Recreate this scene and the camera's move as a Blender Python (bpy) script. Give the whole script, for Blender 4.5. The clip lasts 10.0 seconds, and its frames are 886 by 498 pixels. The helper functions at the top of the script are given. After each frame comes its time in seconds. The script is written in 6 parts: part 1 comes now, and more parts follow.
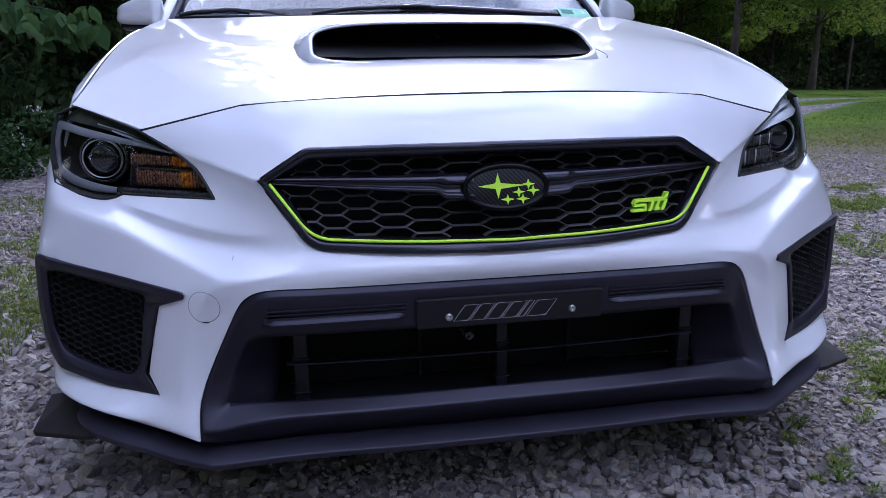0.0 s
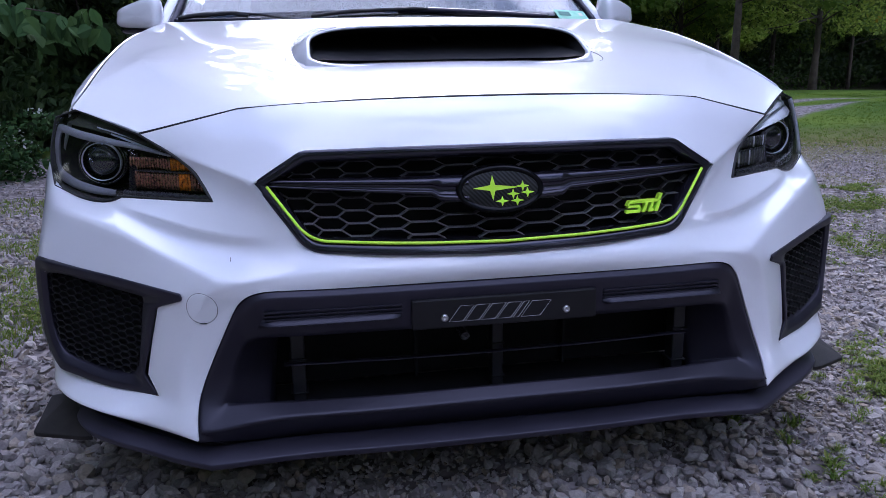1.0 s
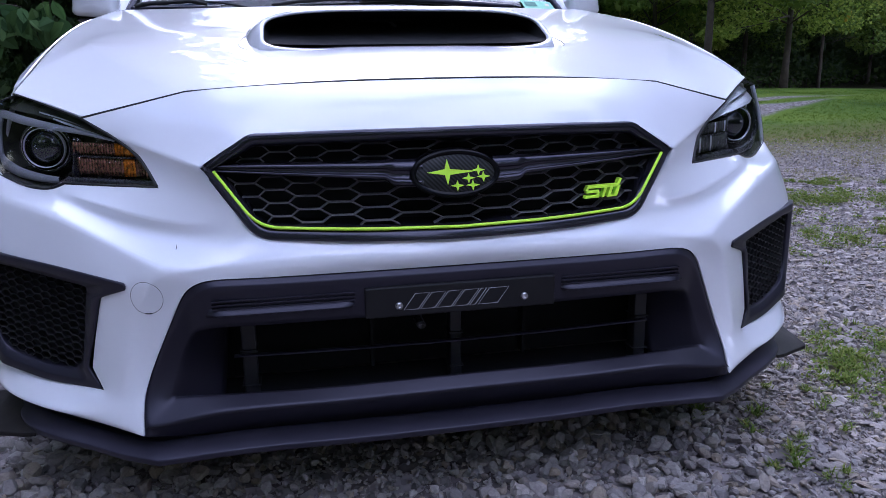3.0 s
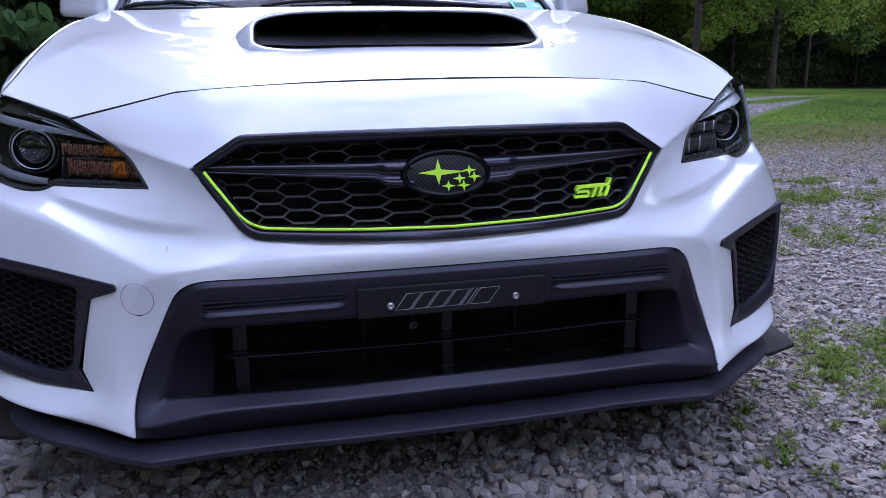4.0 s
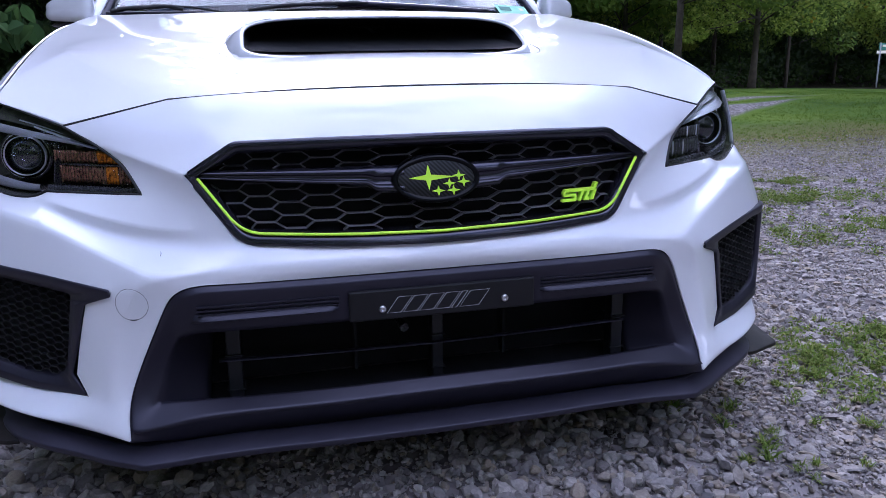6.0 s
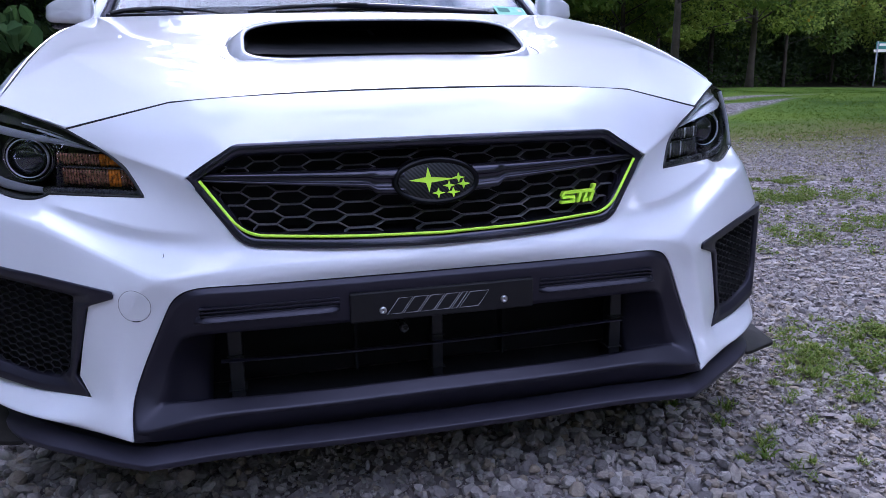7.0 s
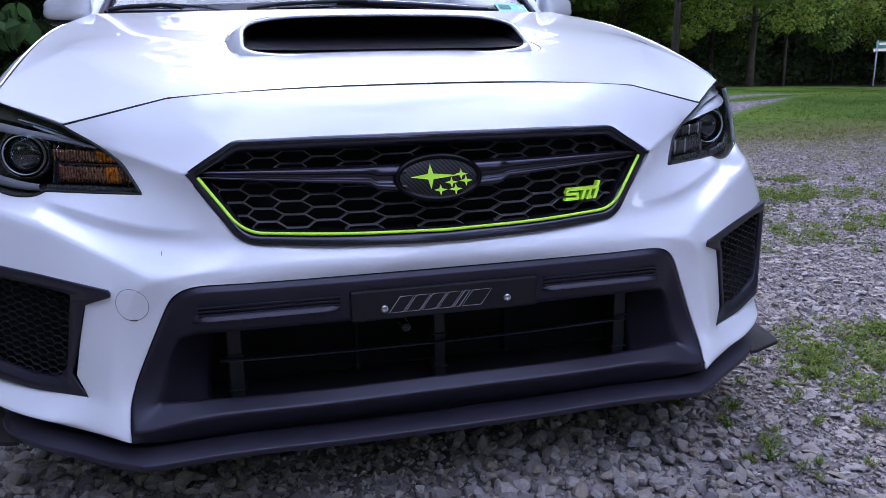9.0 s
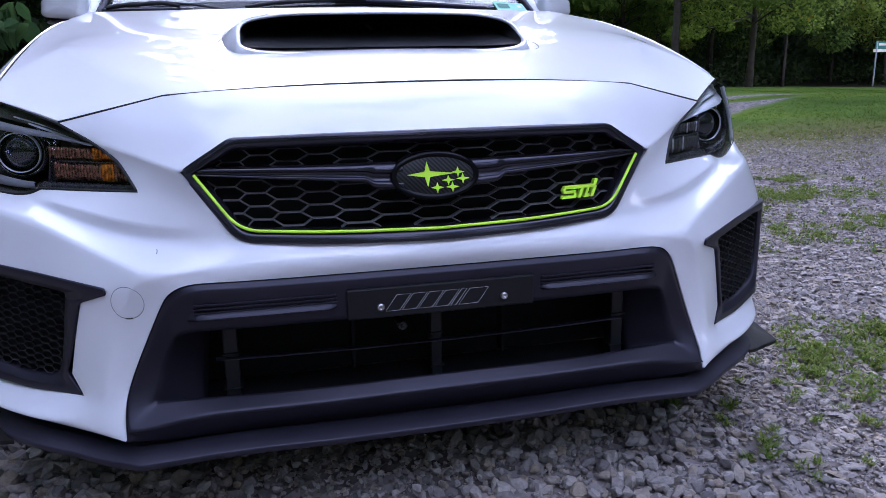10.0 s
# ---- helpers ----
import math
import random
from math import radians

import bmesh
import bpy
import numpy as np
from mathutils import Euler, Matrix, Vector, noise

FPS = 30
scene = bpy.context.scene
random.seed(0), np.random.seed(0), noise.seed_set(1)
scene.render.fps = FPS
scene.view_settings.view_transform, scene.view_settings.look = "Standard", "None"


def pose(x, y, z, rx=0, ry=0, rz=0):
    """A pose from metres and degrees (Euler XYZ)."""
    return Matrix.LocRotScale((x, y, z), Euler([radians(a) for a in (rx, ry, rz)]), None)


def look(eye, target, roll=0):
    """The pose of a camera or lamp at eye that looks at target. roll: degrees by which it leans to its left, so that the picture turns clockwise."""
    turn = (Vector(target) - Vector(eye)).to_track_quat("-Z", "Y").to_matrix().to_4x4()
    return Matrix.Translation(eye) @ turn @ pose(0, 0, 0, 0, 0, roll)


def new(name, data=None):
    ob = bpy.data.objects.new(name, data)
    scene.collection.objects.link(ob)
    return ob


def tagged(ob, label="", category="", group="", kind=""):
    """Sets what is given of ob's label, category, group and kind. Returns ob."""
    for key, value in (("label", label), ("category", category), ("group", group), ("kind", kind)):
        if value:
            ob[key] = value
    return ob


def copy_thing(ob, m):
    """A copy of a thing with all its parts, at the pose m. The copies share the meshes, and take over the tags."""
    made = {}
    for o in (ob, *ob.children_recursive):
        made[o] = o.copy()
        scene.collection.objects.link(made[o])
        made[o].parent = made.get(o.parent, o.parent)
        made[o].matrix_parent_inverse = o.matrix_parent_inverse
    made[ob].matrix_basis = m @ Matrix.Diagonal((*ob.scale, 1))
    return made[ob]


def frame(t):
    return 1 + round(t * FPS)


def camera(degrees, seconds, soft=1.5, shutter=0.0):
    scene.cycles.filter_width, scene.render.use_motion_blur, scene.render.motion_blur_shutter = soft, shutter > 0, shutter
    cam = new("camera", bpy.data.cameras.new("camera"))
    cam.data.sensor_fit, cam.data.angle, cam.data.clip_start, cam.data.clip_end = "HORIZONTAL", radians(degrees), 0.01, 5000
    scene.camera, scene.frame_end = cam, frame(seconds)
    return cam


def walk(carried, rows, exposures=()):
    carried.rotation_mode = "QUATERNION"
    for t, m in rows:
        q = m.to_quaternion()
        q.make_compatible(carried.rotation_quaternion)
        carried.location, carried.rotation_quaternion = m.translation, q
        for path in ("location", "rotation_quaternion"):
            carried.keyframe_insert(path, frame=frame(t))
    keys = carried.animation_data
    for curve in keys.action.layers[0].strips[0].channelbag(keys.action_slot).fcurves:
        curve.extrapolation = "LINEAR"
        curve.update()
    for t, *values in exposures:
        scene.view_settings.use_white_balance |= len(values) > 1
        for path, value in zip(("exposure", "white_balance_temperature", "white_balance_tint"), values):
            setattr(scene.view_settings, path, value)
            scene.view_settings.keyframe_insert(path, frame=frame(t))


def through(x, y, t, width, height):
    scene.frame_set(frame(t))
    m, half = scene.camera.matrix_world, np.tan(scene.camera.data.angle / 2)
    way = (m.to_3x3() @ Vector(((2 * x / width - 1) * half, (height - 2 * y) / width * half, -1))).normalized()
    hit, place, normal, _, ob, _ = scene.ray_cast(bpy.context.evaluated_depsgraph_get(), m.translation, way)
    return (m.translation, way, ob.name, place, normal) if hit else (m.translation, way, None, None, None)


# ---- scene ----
cam = camera(60.1, 10.0, 0.8)
ROWS = [
    (0, -0.3554, -1.2711, 0.8530, 76.000, 0.714, -10.647),
    (0.5, -0.3576, -1.2805, 0.8564, 76.030, 0.843, -10.614),
    (1, -0.3470, -1.2860, 0.8569, 76.067, 0.876, -10.570),
    (1.5, -0.3270, -1.2758, 0.8458, 75.971, 0.822, -10.715),
    (2, -0.3094, -1.2754, 0.8388, 76.041, 0.908, -11.119),
    (2.5, -0.3021, -1.2655, 0.8260, 76.004, 0.832, -11.740),
    (4, -0.3048, -1.2683, 0.8249, 76.050, 0.842, -13.043),
    (4.5, -0.3109, -1.2669, 0.8252, 76.041, 0.830, -13.420),
    (5, -0.3168, -1.2773, 0.8332, 76.022, 0.864, -13.742),
    (5.5, -0.3184, -1.2825, 0.8341, 76.040, 0.872, -14.049),
    (7, -0.3261, -1.2979, 0.8450, 75.950, 0.944, -14.416),
    (7.5, -0.3297, -1.2890, 0.8401, 75.897, 0.922, -14.467),
    (8, -0.3319, -1.2884, 0.8434, 75.938, 0.900, -14.483),
    (8.5, -0.3311, -1.2851, 0.8407, 75.963, 0.932, -14.461),
    (9, -0.3263, -1.2787, 0.8372, 75.916, 0.958, -14.454),
    (9.5, -0.3192, -1.2798, 0.8350, 75.942, 0.996, -14.440),
    (10, -0.3202, -1.2764, 0.8321, 75.938, 0.912, -14.462),
]
walk(cam, [(t, pose(*r)) for t, *r in ROWS], exposures=[(0.0, 0.66, 5400, 25), (2.5, 0.72, 5400, 25), (4.0, 0.82, 5400, 25), (7.0, 0.86, 5400, 25), (10.0, 0.83, 5400, 25)])

# ---- light ----
world = bpy.data.worlds.new("sky")
scene.world = world
world.use_nodes = True
wn, wl = world.node_tree.nodes, world.node_tree.links
SUN_ELEV, SUN_ROT = 32.0, 12.0
sky = wn.new("ShaderNodeTexSky")
sky.sky_type, sky.sun_disc = "NISHITA", False
sky.sun_elevation, sky.sun_rotation = radians(SUN_ELEV), radians(SUN_ROT)
sky.air_density, sky.dust_density, sky.ozone_density = 1.0, 1.6, 1.2
wtc = wn.new("ShaderNodeTexCoord")
wmap = wn.new("ShaderNodeMapping")
wmap.inputs["Scale"].default_value = (1.0, 1.0, 2.4)
wno = wn.new("ShaderNodeTexNoise")
wno.inputs["Scale"].default_value, wno.inputs["Detail"].default_value = 2.6, 7.0
wramp = wn.new("ShaderNodeValToRGB")
wramp.color_ramp.elements[0].position, wramp.color_ramp.elements[1].position = 0.43, 0.54
wmix = wn.new("ShaderNodeMix")
wmix.data_type = "RGBA"
wmix.inputs["B"].default_value = (10.7, 10.85, 12.0, 1)
wbg = wn["Background"]
wbg.inputs["Strength"].default_value = 0.24
wl.new(wtc.outputs["Generated"], wmap.inputs["Vector"])
wl.new(wmap.outputs["Vector"], wno.inputs["Vector"])
wl.new(wno.outputs["Fac"], wramp.inputs["Fac"])
wsep = wn.new("ShaderNodeSeparateXYZ")
wl.new(wtc.outputs["Generated"], wsep.inputs["Vector"])
wthin = wn.new("ShaderNodeMapRange")
wthin.inputs["From Min"].default_value, wthin.inputs["From Max"].default_value = 0.35, 0.95
wthin.inputs["To Min"].default_value, wthin.inputs["To Max"].default_value = 1.0, 0.55
wl.new(wsep.outputs["Z"], wthin.inputs["Value"])
wmul = wn.new("ShaderNodeMath")
wmul.operation = "MULTIPLY"
wl.new(wramp.outputs["Color"], wmul.inputs[0])
wl.new(wthin.outputs["Result"], wmul.inputs[1])
wl.new(wmul.outputs[0], wmix.inputs["Factor"])
wl.new(sky.outputs["Color"], wmix.inputs["A"])
wl.new(wmix.outputs["Result"], wbg.inputs["Color"])

sun = new("sun", bpy.data.lights.new("sun", "SUN"))
sun.data.energy, sun.data.angle, sun.data.color = 1.0, radians(15), (1.0, 0.95, 0.88)
sun.matrix_world = look((0, 0, 0), (-math.sin(radians(SUN_ROT)), -math.cos(radians(SUN_ROT)), -math.tan(radians(SUN_ELEV))))

# ---- materials ----
def material(name, color, rough=0.5, metal=0.0, coat=0.0, coat_rough=0.03, spec=0.5):
    m = bpy.data.materials.new(name)
    m.use_nodes = True
    b = m.node_tree.nodes["Principled BSDF"]
    b.inputs["Base Color"].default_value = (*color, 1)
    b.inputs["Roughness"].default_value = rough
    b.inputs["Metallic"].default_value = metal
    b.inputs["Coat Weight"].default_value = coat
    b.inputs["Coat Roughness"].default_value = coat_rough
    b.inputs["Specular IOR Level"].default_value = spec
    return m


def node(m, kind, **values):
    n = m.node_tree.nodes.new(kind)
    for k, v in values.items():
        n.inputs[k].default_value = v
    return n


def wire(m, a, out, b, inp):
    m.node_tree.links.new(a.outputs[out], b.inputs[inp])


def bsdf(m):
    return m.node_tree.nodes["Principled BSDF"]


def blend(m, fac, lo, hi, colors, target="Base Color"):
    """Colours a principled input by a ramp over another node's factor."""
    r = m.node_tree.nodes.new("ShaderNodeValToRGB")
    el = r.color_ramp.elements
    el[0].position, el[1].position = lo, hi
    el[0].color, el[1].color = (*colors[0], 1), (*colors[-1], 1)
    for i, c in enumerate(colors[1:-1]):
        el.new(lo + (hi - lo) * (i + 1) / (len(colors) - 1)).color = (*c, 1)
    m.node_tree.links.new(fac, r.inputs["Fac"])
    if target:
        m.node_tree.links.new(r.outputs["Color"], bsdf(m).inputs[target])
    return r


def noise_of(m, scale, detail=4.0, rough=0.55, coords="Object"):
    tc = m.node_tree.nodes.new("ShaderNodeTexCoord")
    n = node(m, "ShaderNodeTexNoise", Scale=scale, Detail=detail, Roughness=rough)
    wire(m, tc, coords, n, "Vector")
    return n


def bumped(m, height, strength, distance):
    b = node(m, "ShaderNodeBump", Strength=strength, Distance=distance)
    m.node_tree.links.new(height, b.inputs["Height"])
    wire(m, b, "Normal", bsdf(m), "Normal")


def two_scale(name, dark, light, big, small, rough, bump=0.2, dist=0.002, **kw):
    """A surface whose colour drifts over a large scale and whose relief is fine."""
    m = material(name, light, rough, **kw)
    a = noise_of(m, big)
    blend(m, a.outputs["Fac"], 0.3, 0.7, (dark, light))
    f = noise_of(m, small, 6.0)
    bumped(m, f.outputs["Fac"], bump, dist)
    rr = m.node_tree.nodes.new("ShaderNodeMapRange")
    rr.inputs["To Min"].default_value, rr.inputs["To Max"].default_value = rough - 0.06, rough + 0.08
    wire(m, f, "Fac", rr, "Value")
    wire(m, rr, "Result", bsdf(m), "Roughness")
    return m


def paint_material():
    m = material("pearl_white_paint", (0.78, 0.79, 0.81), 0.36, 0.0, 1.0, 0.024)
    bsdf(m).inputs["Coat IOR"].default_value = 1.62
    a = noise_of(m, 3.0, 5.0)
    blend(m, a.outputs["Fac"], 0.3, 0.7, ((0.770, 0.782, 0.812), (0.800, 0.810, 0.832)))
    v = m.node_tree.nodes.new("ShaderNodeTexVoronoi")
    v.inputs["Scale"].default_value = 1800
    tc = m.node_tree.nodes.new("ShaderNodeTexCoord")
    wire(m, tc, "Object", v, "Vector")
    bumped(m, v.outputs["Distance"], 0.05, 0.0004)
    return m


PAINT = paint_material()
MATTE_BLACK = two_scale("matte_black_plastic", (0.0102, 0.0093, 0.0146), (0.0150, 0.0137, 0.0210), 9.0, 900.0, 0.42, 0.08, 0.0005, spec=0.5)
GLOSS_BLACK = two_scale("gloss_black_plastic", (0.0080, 0.0075, 0.0105), (0.0130, 0.0120, 0.0165), 20.0, 300.0, 0.17, 0.02, 0.0003, spec=0.65)
MESH_BLACK = two_scale("satin_black_mesh", (0.085, 0.080, 0.083), (0.125, 0.118, 0.122), 30.0, 500.0, 0.28, 0.05, 0.0004, spec=0.7)
PIANO = two_scale("piano_black", (0.003, 0.003, 0.0035), (0.005, 0.005, 0.006), 20.0, 300.0, 0.06, 0.01, 0.0002, spec=0.12)
DUSTY_BLACK = two_scale("dusty_black_plastic", (0.006, 0.0055, 0.0055), (0.016, 0.0135, 0.012), 30.0, 500.0, 0.5, 0.15, 0.0008, spec=0.25)
MESH_DARK = two_scale("black_fine_mesh", (0.010, 0.010, 0.011), (0.018, 0.018, 0.019), 30.0, 500.0, 0.4, 0.05, 0.0004)
LIP_BLACK = two_scale("lip_black_plastic", (0.0185, 0.0170, 0.0260), (0.0270, 0.0250, 0.0370), 7.0, 700.0, 0.44, 0.08, 0.0005, spec=0.5)
PLATE_BLACK = two_scale("plate_black_plastic", (0.0040, 0.0037, 0.0048), (0.0062, 0.0058, 0.0074), 20.0, 700.0, 0.5, 0.05, 0.0004, spec=0.35)
# near-black that puts the shade of openings and recesses into the colour
VOID_BLACK = two_scale("cavity_shade_black", (0.006, 0.006, 0.0065), (0.010, 0.010, 0.011), 12.0, 60.0, 0.8, spec=0.2)
RUBBER = two_scale("black_rubber", (0.012, 0.012, 0.012), (0.022, 0.022, 0.022), 12.0, 240.0, 0.65, 0.2, 0.001)
GREEN = two_scale("fluorescent_green_vinyl", (0.56, 0.95, 0.03), (0.62, 0.98, 0.05), 25.0, 300.0, 0.38, 0.03, 0.0003)
SILVER = two_scale("silver_print", (0.50, 0.50, 0.52), (0.62, 0.62, 0.64), 40.0, 400.0, 0.35)
CHROME = two_scale("chrome", (0.72, 0.73, 0.75), (0.82, 0.83, 0.85), 15.0, 200.0, 0.09, 0.01, 0.0002, metal=1.0)
SMOKE = two_scale("smoked_trim", (0.030, 0.030, 0.034), (0.05, 0.05, 0.056), 12.0, 240.0, 0.26, 0.03, 0.0003)
GLOW_GREY = two_scale("light_guide_grey", (0.23, 0.232, 0.255), (0.29, 0.292, 0.315), 18.0, 200.0, 0.3, 0.03, 0.0003)
TRAY_GREY = two_scale("smoked_tray", (0.60, 0.61, 0.63), (0.86, 0.87, 0.89), 40.0, 240.0, 0.22, 0.02, 0.0003, metal=0.25)
HOUSING = two_scale("housing_grey", (0.040, 0.040, 0.036), (0.085, 0.084, 0.074), 30.0, 200.0, 0.2, 0.03, 0.0003)
AMBER = two_scale("amber_reflector", (0.10, 0.020, 0.004), (0.95, 0.30, 0.012), 150.0, 260.0, 0.18, 0.10, 0.001, metal=0.5)
CLEAR_PLASTIC = two_scale("clear_reflector", (0.030, 0.015, 0.011), (0.46, 0.22, 0.14), 170.0, 260.0, 0.16, 0.12, 0.001, metal=0.7)
INNER_RIB = two_scale("dull_inner_rib", (0.008, 0.008, 0.0095), (0.013, 0.013, 0.015), 30.0, 400.0, 0.5, 0.05, 0.0004, spec=0.4)
SATIN_METAL = two_scale("satin_metal", (0.70, 0.71, 0.73), (0.80, 0.81, 0.83), 20.0, 300.0, 0.34, 0.01, 0.0002, metal=1.0)
SILVER_RING = two_scale("silver_ring", (0.70, 0.71, 0.74), (0.84, 0.85, 0.88), 20.0, 300.0, 0.2, 0.01, 0.0002, metal=0.35)
STEEL = two_scale("steel", (0.45, 0.45, 0.46), (0.6, 0.6, 0.6), 60.0, 300.0, 0.28, 0.05, 0.0004, metal=1.0)
ALLOY = two_scale("dark_alloy", (0.10, 0.10, 0.105), (0.14, 0.14, 0.145), 9.0, 200.0, 0.3, 0.03, 0.0004, metal=1.0)
CABIN = two_scale("cabin_trim", (0.012, 0.012, 0.013), (0.022, 0.022, 0.023), 10.0, 300.0, 0.7)
TEAL = two_scale("teal_sticker", (0.26, 0.64, 0.42), (0.36, 0.74, 0.52), 30.0, 200.0, 0.5)
LAMP_RED = two_scale("red_lens", (0.22, 0.008, 0.01), (0.3, 0.012, 0.014), 20.0, 200.0, 0.15)


# blue of the reflected sky put into the plastics' specular tint
for _m in (MATTE_BLACK, LIP_BLACK, GLOSS_BLACK):
    bsdf(_m).inputs["Specular Tint"].default_value = (0.84, 0.82, 1.0, 1)


def carbon_material():
    m = material("carbon_weave", (0.012, 0.012, 0.013), 0.35, 0.0, 0.1, 0.1, 0.25)
    tc = m.node_tree.nodes.new("ShaderNodeTexCoord")
    mp = m.node_tree.nodes.new("ShaderNodeMapping")
    mp.inputs["Rotation"].default_value = (0, radians(45), 0)
    wire(m, tc, "Object", mp, "Vector")
    w = node(m, "ShaderNodeTexWave", Scale=55.0, Distortion=0.0)
    wire(m, mp, "Vector", w, "Vector")
    blend(m, w.outputs["Fac"], 0.2, 0.8, ((0.002, 0.002, 0.0022), (0.024, 0.024, 0.026)))
    return m


CARBON = carbon_material()


PROJECTOR = material("projector_dome", (0.012, 0.013, 0.016), 0.04, 0.0, 1.0, 0.02)
_pn = noise_of(PROJECTOR, 30.0)
blend(PROJECTOR, _pn.outputs["Fac"], 0.3, 0.7, ((0.006, 0.007, 0.009), (0.022, 0.024, 0.03)))


def glass_material(name, tint, rough=0.0):
    m = material(name, tint, rough)
    b = bsdf(m)
    b.inputs["Transmission Weight"].default_value = 1.0
    b.inputs["IOR"].default_value = 1.45
    n = noise_of(m, 6.0)
    bumped(m, n.outputs["Fac"], 0.01, 0.001)
    return m


def lens_material():
    """Thin clear plastic: see-through, with gloss that grows towards the edges."""
    m = material("headlight_lens", (0.9, 0.9, 0.9), 0.05)
    t = m.node_tree.nodes.new("ShaderNodeBsdfTransparent")
    t.inputs["Color"].default_value = (0.90, 0.91, 0.92, 1)
    g = node(m, "ShaderNodeBsdfGlossy", Roughness=0.07)
    w = node(m, "ShaderNodeLayerWeight", Blend=0.13)
    k = m.node_tree.nodes.new("ShaderNodeMapRange")
    k.inputs["To Min"].default_value, k.inputs["To Max"].default_value = 0.05, 0.45
    wire(m, w, "Facing", k, "Value")
    x = m.node_tree.nodes.new("ShaderNodeMixShader")
    wire(m, k, "Result", x, 0)
    m.node_tree.links.new(t.outputs[0], x.inputs[1])
    m.node_tree.links.new(g.outputs[0], x.inputs[2])
    m.node_tree.links.new(x.outputs[0], m.node_tree.nodes["Material Output"].inputs["Surface"])
    return m


LENS_GLASS = lens_material()
WIND_GLASS = glass_material("window_glass", (0.62, 0.68, 0.66))
bsdf(WIND_GLASS).inputs["IOR"].default_value = 1.58


def stone_material():
    m = material("limestone_gravel", (0.3, 0.3, 0.31), 0.85)
    g = m.node_tree.nodes.new("ShaderNodeNewGeometry")
    r = blend(m, g.outputs["Random Per Island"], 0.0, 1.0, ((0.150, 0.134, 0.129), (0.231, 0.208, 0.197), (0.313, 0.285, 0.267), (0.288, 0.236, 0.176), (0.288, 0.261, 0.242), (0.403, 0.369, 0.335)), None)
    n = noise_of(m, 130.0, 7.0, 0.65)
    mr = m.node_tree.nodes.new("ShaderNodeMapRange")
    mr.inputs["To Min"].default_value, mr.inputs["To Max"].default_value = 0.42, 1.42
    wire(m, n, "Fac", mr, "Value")
    mx = m.node_tree.nodes.new("ShaderNodeMix")
    mx.data_type, mx.blend_type = "RGBA", "MULTIPLY"
    mx.inputs["Factor"].default_value = 1.0
    wire(m, r, "Color", mx, "A")
    wire(m, mr, "Result", mx, "B")
    m.node_tree.links.new(mx.outputs["Result"], bsdf(m).inputs["Base Color"])
    bumped(m, n.outputs["Fac"], 0.55, 0.004)
    return m


STONE = stone_material()


def leaf_material(name, colors, through=0.35):
    m = material(name, colors[0], 0.66, spec=0.12)
    g = m.node_tree.nodes.new("ShaderNodeNewGeometry")
    r = blend(m, g.outputs["Random Per Island"], 0.0, 1.0, colors)
    n = noise_of(m, 60.0)
    bumped(m, n.outputs["Fac"], 0.2, 0.002)
    t = m.node_tree.nodes.new("ShaderNodeBsdfTranslucent")
    wire(m, r, "Color", t, "Color")
    x = m.node_tree.nodes.new("ShaderNodeMixShader")
    x.inputs[0].default_value = through
    m.node_tree.links.new(bsdf(m).outputs[0], x.inputs[1])
    m.node_tree.links.new(t.outputs[0], x.inputs[2])
    m.node_tree.links.new(x.outputs[0], m.node_tree.nodes["Material Output"].inputs["Surface"])
    return m


LEAF = leaf_material("tree_leaves", ((0.21, 0.31, 0.048), (0.31, 0.41, 0.068), (0.42, 0.49, 0.095)), 0.6)
LEAF_DARK = leaf_material("shade_leaves", ((0.080, 0.138, 0.024), (0.126, 0.200, 0.036), (0.182, 0.248, 0.048)))
# near-black green: shade under the crowns is put into the leaf colour
LEAF_WOODS_SHADE = leaf_material("woods_shade_leaves", ((0.022, 0.042, 0.011), (0.036, 0.064, 0.015), (0.054, 0.084, 0.021)))
# still darker green: the bushes' inner shade is part of this colour
LEAF_BUSH_SHADE = leaf_material("shaded_bush_leaves", ((0.015, 0.028, 0.009), (0.023, 0.042, 0.012), (0.036, 0.058, 0.015)))
LEAF_BUSH = leaf_material("bush_leaves", ((0.028, 0.068, 0.024), (0.045, 0.096, 0.030), (0.070, 0.125, 0.036)))
LEAF_YELLOW = leaf_material("turning_leaves", ((0.16, 0.20, 0.02), (0.34, 0.28, 0.03), (0.42, 0.30, 0.03)))
PETAL = leaf_material("white_blossom", ((0.5, 0.5, 0.5), (0.6, 0.6, 0.58), (0.7, 0.7, 0.68)))
DRY_GRASS = leaf_material("dry_grass_blades", ((0.13, 0.15, 0.035), (0.20, 0.19, 0.06), (0.27, 0.23, 0.10)))
LAWN_GRASS = leaf_material("lawn_blades", ((0.072, 0.136, 0.014), (0.110, 0.184, 0.020), (0.18, 0.225, 0.038)))
GRASS = leaf_material("grass_blades", ((0.088, 0.148, 0.022), (0.140, 0.200, 0.034), (0.22, 0.235, 0.06)))
# dark green that holds the shade between distant trees
WOODS = two_scale("distant_woods_shaded", (0.014, 0.026, 0.008), (0.040, 0.066, 0.020), 0.9, 3.0, 0.95, 1.0, 0.3)
BARK = two_scale("bark", (0.028, 0.021, 0.014), (0.064, 0.050, 0.036), 6.0, 40.0, 0.9, 0.8, 0.02)
SIGN_GREEN = two_scale("sign_green", (0.01, 0.16, 0.10), (0.015, 0.20, 0.13), 5.0, 80.0, 0.4)
SIGN_WHITE = two_scale("sign_white", (0.72, 0.68, 0.54), (0.82, 0.78, 0.64), 5.0, 80.0, 0.4)
